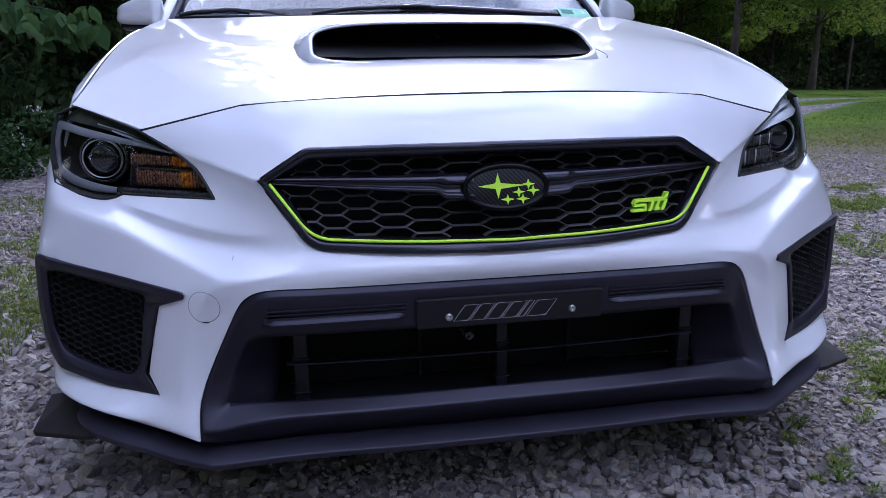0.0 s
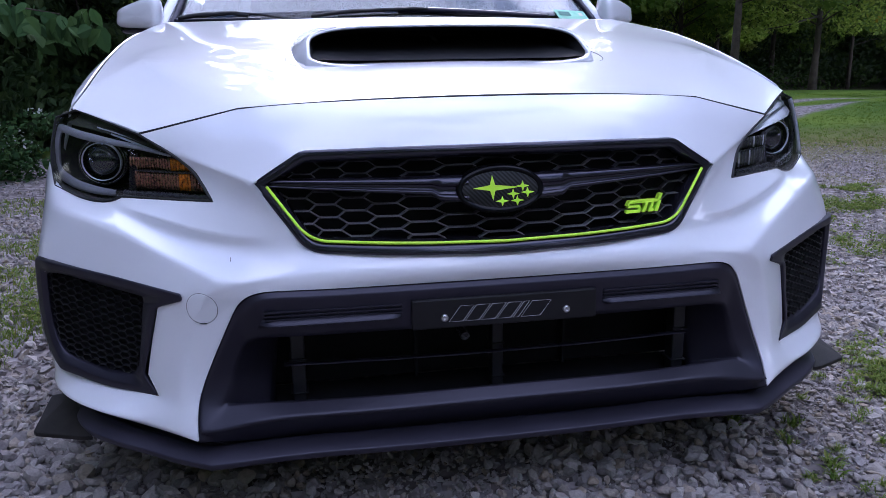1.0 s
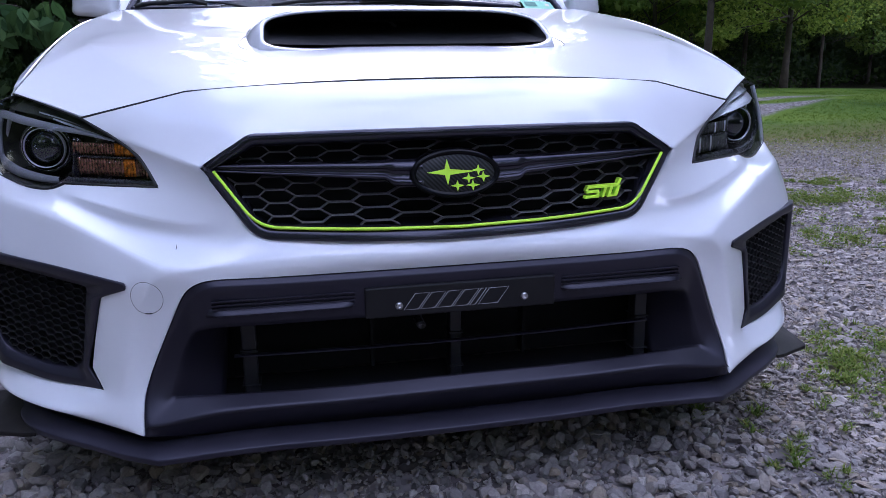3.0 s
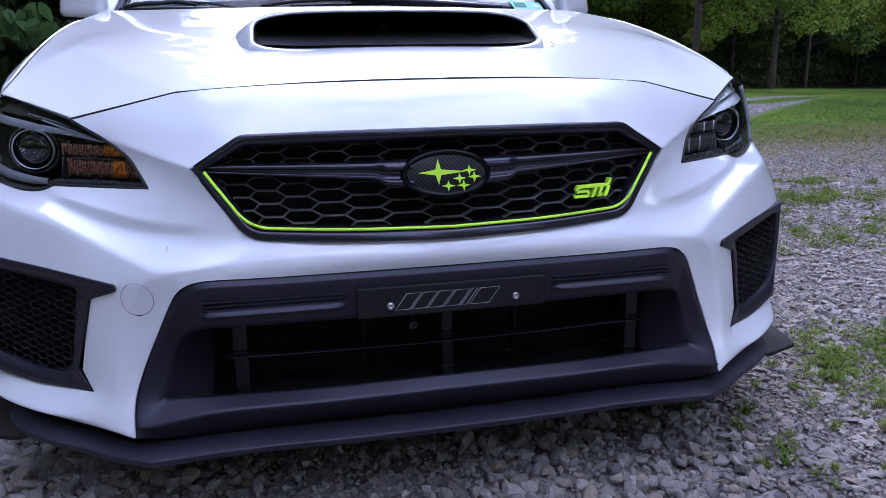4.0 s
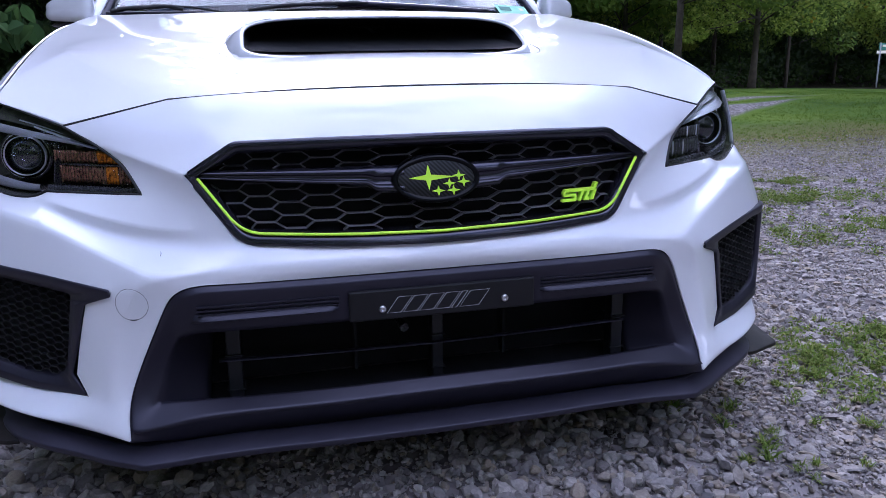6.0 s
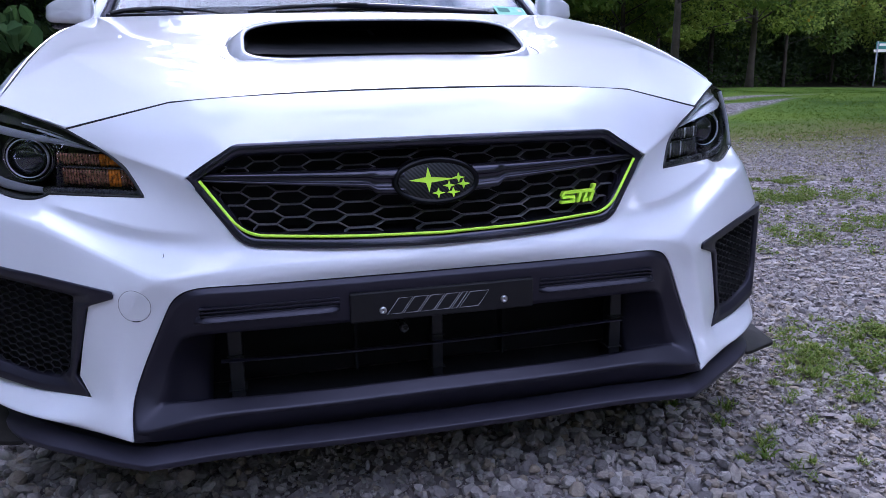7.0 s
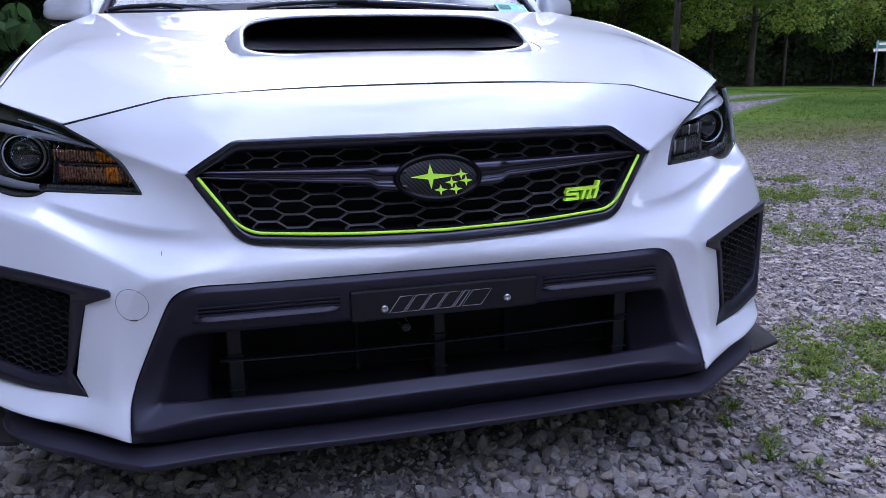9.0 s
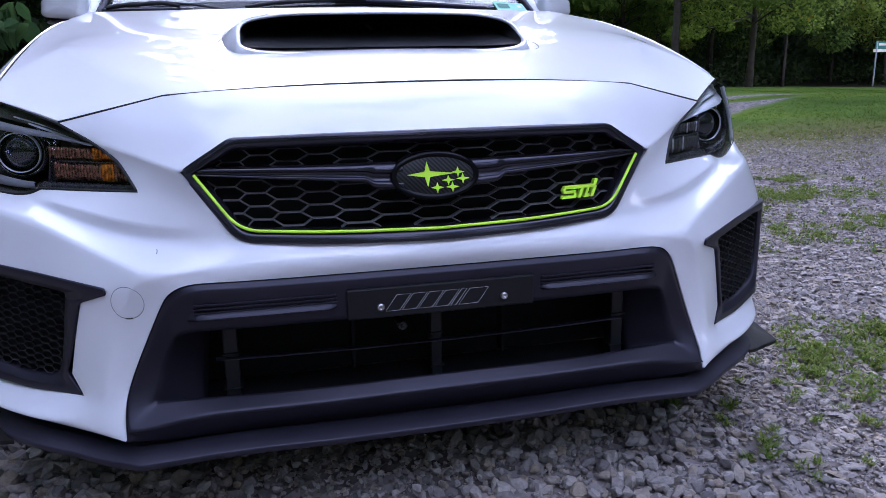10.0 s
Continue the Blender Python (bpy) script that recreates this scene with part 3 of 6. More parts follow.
grille_half = [(0.0, 0.711), (0.19, 0.7098), (0.3485, 0.7062), (0.4335, 0.6525), (0.3465, 0.5325), (0.19, 0.5253), (0.0, 0.5218)]
grille_outline = grille_half[:-1] + [grille_half[-1]] + [(-x, z) for x, z in grille_half[-2:0:-1]]
outer = rounded(grille_outline, [0.05, 0.05, 0.012, 0.006, 0.03, 0.05, 0.05, 0.05, 0.03, 0.006, 0.012, 0.05], 6)


def ring_frame(name, loops, mat, parent, label=""):
    """A frame through loops of equal length: each (outline, ymap, lift)."""
    rows = [[(x, ym(x, z) + lift, z) for x, z in loop] for loop, ym, lift in loops]
    return sheet(name, rows, mat, parent, label, closed=True)


grille = ring_frame("grille", [(outer, grille_y, 0.006), (outer, grille_y, -0.004), (inset(outer, 0.0022), grille_y, -0.0060), (inset(outer, 0.0045), grille_y, -0.0064), (inset(outer, 0.0125), grille_y, -0.0056), (inset(outer, 0.0145), grille_y, -0.0046),
                               (inset(outer, 0.0210), grille_y, 0.0050), (inset(outer, 0.0222), grille_y, 0.0085), (inset(outer, 0.023), grille_y, 0.03), (inset(outer, 0.024), grille_y, 0.075)], GLOSS_BLACK, car, "gloss black hexagonal mesh grille")
inner = inset(outer, 0.021)
block("grille_back", (-0.40, 0.098, 0.53), (0.40, 0.103, 0.70), VOID_BLACK, grille)


def mesh_y(x, z):
    return grille_y(x, z) + 0.020


upper_zone = [p for p in inner if p[1] > 0.652] + [(-0.408, 0.654), (0.408, 0.654)]
upper_zone.sort(key=lambda p: math.atan2(p[1] - 0.67, p[0]))
lower_zone = [p for p in inner if p[1] < 0.634] + [(0.40, 0.634), (-0.40, 0.634)]
lower_zone.sort(key=lambda p: math.atan2(p[1] - 0.59, p[0]))


def grille_column(u, fan):
    """Cells grow wider towards the emblem; fan leans the columns with the frame."""
    x = float(np.interp(abs(u), range(11), [0, 0.073, 0.143, 0.2015, 0.2557, 0.304, 0.349, 0.391, 0.432, 0.472, 0.512]))
    return math.copysign(x * (1 + fan), u)


honeycomb("mesh_insert", upper_zone, mesh_y, 1.0, 0.0211, 0.34, 0.0014, 0.016, MESH_BLACK, grille, origin=(0.0, 0.6730), xmap=lambda u, z: grille_column(u, -0.9 * (z - 0.662)))
honeycomb("mesh_insert", lower_zone, mesh_y, 1.0, 0.0224, 0.34, 0.0014, 0.016, MESH_BLACK, grille, origin=(0.0, 0.5647), xmap=lambda u, z: grille_column(u, 0.7 * (z - 0.575)))


def wing(s):
    """The bar from the emblem to the grille's end: lit upper chamfer, face, groove and lower ledge."""
    rows = []
    for f, lift in ((0.0, 0.030), (0.0, 0.006), (0.10, -0.001), (0.34, -0.003), (0.42, 0.003), (0.70, 0.004), (0.76, -0.002), (0.94, -0.001), (1.0, 0.006), (1.0, 0.030)):
        row = []
        for x in np.concatenate([np.linspace(0.062, 0.108, 5), np.linspace(0.112, 0.127, 8), np.linspace(0.14, 0.408, 16)]):
            flare = max(0.0, min(1.0, (0.126 - x) / 0.014))
            low = 0.6245 + 0.0655 * (x - 0.118) - 0.009 * flare
            top = 0.6565 + 0.001 * flare
            z = top + (low - top) * f
            row.append((s * x, grille_y(x, z) + lift - 0.004 * flare, z))
        rows.append(row)
    bar = sheet("wing_bar", rows, GLOSS_BLACK, grille, "gloss black wing bar")
    bevel(bar, 0.001, 1, 25)


wing(1), wing(-1)
green_half = rounded([(0.4105, 0.6455), (0.342, 0.5530), (0.19, 0.5460), (0.0, 0.5422)], [0, 0.035, 0.06, 0], 8, closed=False)
green_path = green_half[:-1] + [(0.0, 0.5425)] + [(-x, z) for x, z in green_half[-2::-1]]
tube("green_trim", [(x, grille_y(x, z) - 0.003, z) for x, z in green_path], 0.0029, GREEN, grille, "fluorescent green trim line", 8, 1.0, None, (0, 1, 0))

# oval emblem with plain star shapes
emblem = new("emblem")
emblem.parent = car
emblem.location = (-0.0048, 0.018, 0.6325)


def oval(a, b, n=56):
    return [(a * math.cos(2 * math.pi * k / n), b * math.sin(2 * math.pi * k / n)) for k in range(n)]


def lean_y(x, z):
    return 0.2 * z


ring_frame("rim", [(oval(0.080, 0.042), lean_y, 0.03), (oval(0.080, 0.042), lean_y, -0.004), (oval(0.078, 0.040), lean_y, -0.009), (oval(0.073, 0.0355), lean_y, -0.010), (oval(0.069, 0.0315), lean_y, -0.006)], PIANO, emblem, "gloss black oval rim")
dome = [[(x * f, lean_y(0, z * f) - 0.006 - 0.003 * (1 - f * f), z * f) for x, z in oval(0.0693, 0.0318)] for f in (1.0, 0.8, 0.55, 0.3, 0.02)]
sheet("face", dome, CARBON, emblem, "black carbon weave oval", closed=True)


def star(cx, cz, w, e, h, d):
    """A plain four-pointed shape: reach to the left w, right e, up and down h, waist d."""
    pts = [(-w, 0), (-d, d), (0, h), (d, d), (e, 0), (d, -d), (0, -h), (-d, -d)]
    prism("star", [(cx + x, cz + z) for x, z in pts], lambda x, z: 0.2 * z - 0.0095, 0.004, GREEN, emblem, "flat green four-pointed shape")


star(-0.0150, 0.0030, 0.0350, 0.0500, 0.0215, 0.0048)
for cx, cz in ((0.0400, 0.0045), (0.0220, -0.0085), (0.0485, -0.0068), (0.0018, -0.0205), (0.0292, -0.0205)):
    star(cx, cz, 0.0120, 0.0120, 0.0090, 0.0024)

badge = new("grille_badge")
badge.parent = car
for x0, z0, w, h in ((0.2395, 0.5725, 0.030, 0.0050), (0.2435, 0.5815, 0.026, 0.0048), (0.2450, 0.5895, 0.066, 0.0052), (0.2640, 0.5765, 0.0055, 0.0060), (0.2420, 0.5855, 0.0055, 0.0050), (0.2740, 0.5725, 0.0065, 0.0180), (0.2870, 0.5725, 0.0062, 0.0180), (0.2925, 0.5725, 0.0060, 0.0050), (0.3010, 0.5725, 0.0075, 0.0190), (0.3085, 0.5930, 0.0075, 0.0110)):
    pts = [(x0, z0), (x0 + w, z0), (x0 + w + 0.5 * h, z0 + h), (x0 + 0.5 * h, z0 + h)]
    prism("badge_bar", pts, grille_y, 0.012, GREEN, badge, "flat green slanted bar", 0.0006, -0.004)

# surround of the lower mouth
def mouth_row(key, points):
    return {f"{key}{k}": p for k, p in enumerate(held(points))}


fr = {
    **mouth_row("o", [(x - 0.0015 * (k > 1), y + 0.001, z - 0.0015) for k, (x, y, z) in enumerate(mouth)]),
    **mouth_row("m", [(0, -0.0105, 0.462), (0.20, -0.0065, 0.461), (0.348, 0.0005, 0.4608), (0.425, 0.0070, 0.4590), (0.460, 0.0195, 0.4400), (0.487, 0.0340, 0.398), (0.530, 0.0515, 0.308), (0.551, 0.0410, 0.250), (0.555, 0.0145, 0.2165)]),
    **mouth_row("i", [(0, 0.002, 0.387), (0.20, 0.006, 0.387), (0.345, 0.012, 0.3865), (0.420, 0.021, 0.385), (0.456, 0.035, 0.3765), (0.474, 0.048, 0.355), (0.491, 0.0555, 0.315), (0.503, 0.053, 0.278), (0.5099, 0.0497, 0.255)]),
    **mouth_row("d", [(0, 0.09, 0.384), (0.20, 0.092, 0.382), (0.32, 0.098, 0.381), (0.375, 0.107, 0.379), (0.400, 0.115, 0.372), (0.410, 0.122, 0.352), (0.416, 0.128, 0.308), (0.420, 0.124, 0.266), (0.424, 0.11, 0.225)]),
}
frb = dict(
    e0=(0, 0.034, 0.222), e1=(0.24, 0.038, 0.222), e2=(0.42, 0.054, 0.222),
    z0=(0, 0.055, 0.168), z1=(0.24, 0.055, 0.168), z2=(0.42, 0.050, 0.172), z3=(0.50, 0.035, 0.186),
)
frb.update(zip(("j0", "j1", "j2"), held([(0, 0.014, 0.2610), (0.24, 0.018, 0.2590), (0.42, 0.033, 0.2585), (0.5099, 0.0497, 0.255)])))
frb.update(zip(("y0", "y1", "y2", "y3"), held([(0, -0.012, 0.2405), (0.24, -0.011, 0.2405), (0.40, -0.005, 0.2405), (0.49, 0.004, 0.2280), (0.5550, 0.0145, 0.2165)])))
lower_frame = cage(
    "lower_grille_frame", {**fr, **frb},
    [f"{a}{k} {a}{k + 1} {b}{k + 1} {b}{k}" for a, b in ("om", "mi", "id") for k in range(8)] +
    ["e0 e1 j1 j0", "e1 e2 j2 j1", "e2 d8 i8 j2", "j0 j1 y1 y0", "j1 j2 y2 y1", "j2 i8 y3 y2", "i8 m8 y3", "y0 y1 z1 z0", "y1 y2 z2 z1", "y2 y3 z3 z2", "y3 m8 o8 z3"],
    MATTE_BLACK, car, 0, creases="0.8 m0 m1 m2 m3 m4 m5,0.4 m5 m6 m7 m8,1.0 i0 i1 i2 i3 i4 i5 i6 i7 i8,1.0 j0 j1 j2 i8,0.95 y0 y1 y2 y3 m8,1.0 i8 d8,0.8 d0 d1 d2 d3 d4 d5 d6 d7 d8", corners="o8 i8 m8", levels=3, thick=0.003, label="matte black lower grille surround")
lower_grille = new("lower_grille")
lower_grille.parent = car
# near-black boxes paint the shade inside the mouth
block("cavity_back", (-0.46, 0.20, 0.22), (0.475, 0.21, 0.42), VOID_BLACK, lower_grille)
block("cavity_floor", (-0.475, 0.03, 0.212), (0.475, 0.20, 0.217), VOID_BLACK, lower_grille)
for x in (-0.446, 0.446):
    block("cavity_side", (x - 0.004, 0.13, 0.21), (x + 0.004, 0.21, 0.40), VOID_BLACK, lower_grille)
block("cavity_roof", (-0.46, 0.085, 0.386), (0.46, 0.20, 0.392), VOID_BLACK, lower_grille)
tube("slat", [(x, 0.080, 0.3020 + 0.007 * (x / 0.4) ** 2) for x in np.linspace(-0.402, 0.402, 33)], 0.0019, MATTE_BLACK, lower_grille, "thin satin black slat", 12, 4.2)
for x, w in ((0.396, 0.026), (-0.376, 0.026), (0.011, 0.022)):
    pillar = block("pillar", (x - w / 2, 0.092, 0.215), (x + w / 2, 0.125, 0.388), INNER_RIB, lower_grille, "", 0.003)
    block("pillar_foot", (x - w / 2 - 0.004, 0.088, 0.243), (x + w / 2 + 0.004, 0.130, 0.2450), INNER_RIB, pillar, "", 0.0006)
    block("pillar_collar", (x - w / 2 - 0.003, 0.086, 0.312), (x + w / 2 + 0.003, 0.129, 0.3140), INNER_RIB, pillar, "", 0.0006)
for x in (-0.15, 0.15):
    block("rib", (x - 0.003, 0.10, 0.255), (x + 0.003, 0.13, 0.388), VOID_BLACK, lower_grille, "", 0.001)
bolt = [[(-0.0635 + r * math.cos(a), y, 0.349 + r * math.sin(a)) for a in np.linspace(0, 2 * math.pi, 20, endpoint=False)] for r, y in ((0.0085, 0.09), (0.0085, 0.048), (0.0072, 0.045), (0.0050, 0.049), (0.0005, 0.051))]
sheet("bolt", bolt, SMOKE, lower_grille, "round dark bolt head", closed=True)


def frame_face(x, z):
    return -0.006 + 0.075 * x * x + (0.45 - z) * 0.10


for s in (1, -1):
    for k, zz in enumerate((0.4375, 0.4305, 0.4235)):
        pts = [(s * 0.188, zz - 0.0018), (s * 0.427, zz - 0.0018 - 0.002), (s * 0.427, zz + 0.0012 - 0.002), (s * 0.188, zz + 0.0012)]
        prism("louvre", pts, frame_face, 0.012, MATTE_BLACK, lower_frame, "", 0.0008, 0.0050)
    rows = []
    for zz, out in ((0.4235, -0.002), (0.4228, 0.0035), (0.4150, 0.0125), (0.4135, 0.0130), (0.4125, 0.0110), (0.4085, 0.0005), (0.4080, -0.004)):
        row = []
        for q in np.linspace(0, 1, 16):
            x = (0.187 - 0.003 * (0.4235 - zz) / 0.015) + q * (0.245 + 0.010 * (0.4235 - zz) / 0.015)
            z = zz - 0.0024 * q
            row.append((s * x, frame_face(x, z) - (out if 0 < q < 1 else min(out, -0.003)), z))
        rows.append(row)
    sheet("louvre_sill", rows, MATTE_BLACK, lower_frame)

plate = new("plate_panel")
plate.parent = car
block("panel", (-0.172, -0.0125, 0.3890), (0.172, -0.002, 0.4445), PLATE_BLACK, plate, "plain black plate cover panel", 0.003)
for x in (0.1135, -0.1135):
    rows = [[(x + r * math.cos(a), y, 0.4095 + r * math.sin(a)) for a in np.linspace(0, 2 * math.pi, 20, endpoint=False)] for r, y in ((0.0068, -0.0125), (0.0068, -0.0150), (0.0050, -0.0172), (0.0030, -0.0168), (0.0004, -0.0150))]
    sheet("screw", rows, STEEL, plate, "steel screw", closed=True)
for k in range(6):
    x0, w = -0.106 + k * 0.0295, (0.0265 if k != 4 else 0.011)
    x0 -= 0.014 if k == 5 else 0
    w += 0.010 if k == 5 else 0
    a = [(x0, 0.401), (x0 + w, 0.401), (x0 + w + 0.021, 0.4300), (x0 + 0.021, 0.4300)]
    b = inset(a, 0.0010)
    ring_frame("outlined_bar", [(a, lambda x, z: -0.0133, 0.0), (b, lambda x, z: -0.0133, 0.0)], SILVER, plate, "slanted bar drawn in silver outline")


# fog light bezels
def fog_y(x, z):
    x = abs(x)
    return 0.060 + 0.70 * (x - 0.568) + max(0.0, x - 0.84) * 0.65


fog_outline = [(0.569, 0.4640), (0.70, 0.4815), (0.838, 0.494), (0.876, 0.492), (0.884, 0.40), (0.876, 0.315), (0.852, 0.272), (0.745, 0.2545), (0.632, 0.2580), (0.658, 0.297), (0.638, 0.36), (0.619, 0.432), (0.568, 0.4520)]
fog_in = [(0.647, 0.4455), (0.70, 0.4520), (0.818, 0.468), (0.850, 0.466), (0.855, 0.40), (0.850, 0.335), (0.826, 0.299), (0.745, 0.2810), (0.690, 0.2810), (0.672, 0.300), (0.660, 0.36), (0.649, 0.425), (0.646, 0.436)]


def fog_bezel(s):
    o = [(s * x, z) for x, z in rounded(fog_outline, [0.004, 0.03, 0.02, 0.012, 0.03, 0.03, 0.02, 0.03, 0.010, 0.008, 0.02, 0.008, 0.004], 4)]
    i = [(s * x, z) for x, z in rounded(fog_in, [0.006, 0.02, 0.02, 0.012, 0.02, 0.02, 0.02, 0.02, 0.012, 0.012, 0.02, 0.008, 0.004], 4)]

    def part_way(f):
        return [(a + (c - a) * f, b + (d - b) * f) for (a, b), (c, d) in zip(o, i)]

    bez = ring_frame("fog_bezel", [(o, fog_y, 0.012), (o, fog_y, -0.001), (inset(o, 0.0018), fog_y, -0.0040), (inset(o, 0.0040), fog_y, -0.0046), (part_way(0.52), fog_y, -0.0036), (part_way(0.60), fog_y, -0.0022), (part_way(0.94), fog_y, 0.0095), (i, fog_y, 0.012), (i, fog_y, 0.05)], MATTE_BLACK, car, "matte black corner bezel with honeycomb mesh")
    honeycomb("mesh_insert", i, lambda x, z: fog_y(x, z) + 0.018, 0.0168, 0.0140, 0.33, 0.0015, 0.010, MESH_DARK, bez, origin=(s * 0.7, 0.36))
    prism("mesh_back", i, lambda x, z: fog_y(x, z) + 0.045, 0.004, VOID_BLACK, bez)


fog_bezel(1), fog_bezel(-1)



# headlights
hl = dict(
    hin=(0.511, 0.127, 0.615), hup=(0.539, 0.167, 0.665), hmid=(0.587, 0.202, 0.697), hc=(0.643, 0.236, 0.728), ht=(0.722, 0.328, 0.749), htop=(0.797, 0.416, 0.767),
    ho=(0.842, 0.437, 0.752), hs=(0.861, 0.425, 0.682), hb=(0.846, 0.386, 0.619), hb2=(0.776, 0.308, 0.600), hn=(0.716, 0.255, 0.600), hk=(0.690, 0.245, 0.613), h3=(0.60, 0.185, 0.613),
    m1=(0.598, 0.185, 0.655), m2=(0.690, 0.250, 0.678), m3=(0.795, 0.334, 0.692),
)
hl_faces = ["hin h3 m1 hup", "hup m1 hmid", "hmid m1 m2 hc", "m1 h3 hk m2", "hc m2 m3 ht", "m2 hk hn", "m2 hn hb2 m3", "ht m3 htop", "m3 hb2 hb hs", "htop m3 hs ho"]


def rim_loop(ob):
    """The edge of an open smoothed panel, point by point."""
    bpy.context.view_layer.update()
    me = ob.evaluated_get(bpy.context.evaluated_depsgraph_get()).to_mesh()
    bm = bmesh.new()
    bm.from_mesh(me)
    v = next(e.verts[0] for e in bm.edges if e.is_boundary)
    first, last, out = v, None, []
    while v is not first or not out:
        out.append(v.co.copy())
        nxt = [e.other_vert(v) for e in v.link_edges if e.is_boundary]
        go = nxt[0] if nxt[0] is not last else nxt[1]
        last, v = v, go
    bm.free()
    return out


def headlight(s):
    h = new("headlight")
    h.parent = car
    h["label"] = "smoked projector headlight with amber reflector"
    cover = cage("lens_cover", hl, hl_faces, LENS_GLASS, h, s, corners="hin hk hc htop ho", levels=3, label="clear polycarbonate lens")
    cover.visible_shadow = False
    loop = rim_loop(cover)
    mid = Vector((s * 0.70, 0.30, 0.672))
    rows = []
    for f, back in ((0.999, 0.002), (0.985, 0.012), (0.96, 0.045), (0.88, 0.10), (0.6, 0.14), (0.05, 0.15)):
        rows.append([mid + (p - mid) * f + Vector((-0.25 * s * back, back, 0)) for p in loop])
    sheet("housing", rows, HOUSING, h, "dark grey headlight housing", closed=True)
    n = len(loop)

    def nearest(key):
        return min(range(n), key=lambda i: (loop[i] - Vector((s * hl[key][0], hl[key][1], hl[key][2]))).length)

    for start, end, via, r in (("hin", "hc", "hmid", 0.0028), ("hc", "ho", "htop", 0.0016), ("hin", "ho", "hn", 0.0013)):
        i, j, v = nearest(start), nearest(end), nearest(via)
        step = 1 if (v - i) % n < (j - i) % n else -1
        run = [loop[(i + step * k) % n] + Vector((0, -0.0004, 0)) for k in range((step * (j - i)) % n + 1)]
        tube("edge_seal", run, r, RUBBER, h, "", 8)
    i, j, v = nearest("ho"), nearest("hb"), nearest("hs")
    step = 1 if (v - i) % n < (j - i) % n else -1
    if s > 0:
        tube("lens_flange", [mid + (loop[(i + step * k) % n] - mid) * 0.972 + Vector((0, 0.004, 0)) for k in range((step * (j - i)) % n + 1)], 0.0050, GLOW_GREY, h, "pale moulded edge of the lens", 8)

    def inner_y(x, z):
        x = abs(x)
        return 0.145 + 0.55 * (x - 0.511) + 0.6 * (x - 0.511) ** 2 + 0.17 * (z - 0.615) + max(0.0, z - 0.70) * 0.4 + max(0.0, x - 0.79) * 0.35

    def band(name, upper, lower, mat, label="", n=28, back=0.0, deep=0.012, bulge=0.004, tilt=0.0):
        """A moulded strip between two edge curves given in x and z."""
        u = spline([(x, 0, z) for x, z in upper], n)
        v = spline([(x, 0, z) for x, z in lower], n)
        rows = []
        for f, d in ((0.0, deep), (0.0, 0.001), (0.08, 0.0), (0.5, -bulge), (0.92, 0.0), (1.0, 0.001), (1.0, deep)):
            rows.append([(s * q.x, inner_y(q.x, q.z) + back + d + tilt * (1 - f), q.z) for q in (a.lerp(b, f) for a, b in zip(u, v))])
        return sheet(name, rows, mat, h, label)

    def turned(name, profile, mat, label="", c=(0.7410, 0.341, 0.6680), n=48):
        axis = Vector((0.10 * s, -1, 0.0)).normalized()
        u = axis.cross(Vector((0, 0, 1))).normalized()
        v = u.cross(axis)
        o = Vector((s * c[0], c[1], c[2]))
        rows = [[o + axis * d + (u * math.cos(a) + v * math.sin(a)) * r for a in np.linspace(0, 2 * math.pi, n, endpoint=False)] for r, d in profile]
        return sheet(name, rows, mat, h, label, closed=True)

    turned("projector_shroud", [(0.052, -0.06), (0.050, -0.014), (0.0475, -0.008), (0.0440, -0.012), (0.0400, -0.03)], GLOSS_BLACK)
    turned("projector_ring", [(0.0388, -0.008), (0.0385, 0.0005), (0.0376, 0.0020), (0.0367, 0.0005), (0.0365, -0.003)], SILVER_RING, "bright silver ring")
    turned("projector_barrel", [(0.0366, -0.002), (0.0356, -0.009), (0.0342, -0.02)], GLOSS_BLACK)
    turned("outer_ring", [(0.0452, -0.010), (0.0446, -0.006), (0.0438, -0.0065)], CHROME, "thin outer chrome ring")
    turned("projector_back", [(0.038, -0.020), (0.025, -0.030), (0.001, -0.032)], VOID_BLACK)
    turned("projector_glass", [(0.0338 * math.cos(a), -0.016 + 0.016 * math.sin(a)) for a in np.linspace(0.0, 1.56, 10)], PROJECTOR, "dark domed projector lens")
    # bracket-shaped light guide, unlit; on the right its reflections are painted, silver above, dark below
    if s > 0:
        band("light_guide", [(0.584, 0.690), (0.647, 0.7055), (0.706, 0.715), (0.771, 0.726), (0.842, 0.738)], [(0.588, 0.6885), (0.652, 0.699), (0.706, 0.7045), (0.775, 0.712), (0.832, 0.720)], SILVER_RING, "upper light guide arm in bright silver for its sky reflection", 28, 0.0, 0.012, 0.001, 0.018)
        band("light_guide", [(0.842, 0.738), (0.853, 0.70), (0.857, 0.634)], [(0.832, 0.720), (0.840, 0.70), (0.843, 0.648)], SMOKE, "lower light guide arm, painted dark for its lack of reflections", 20)
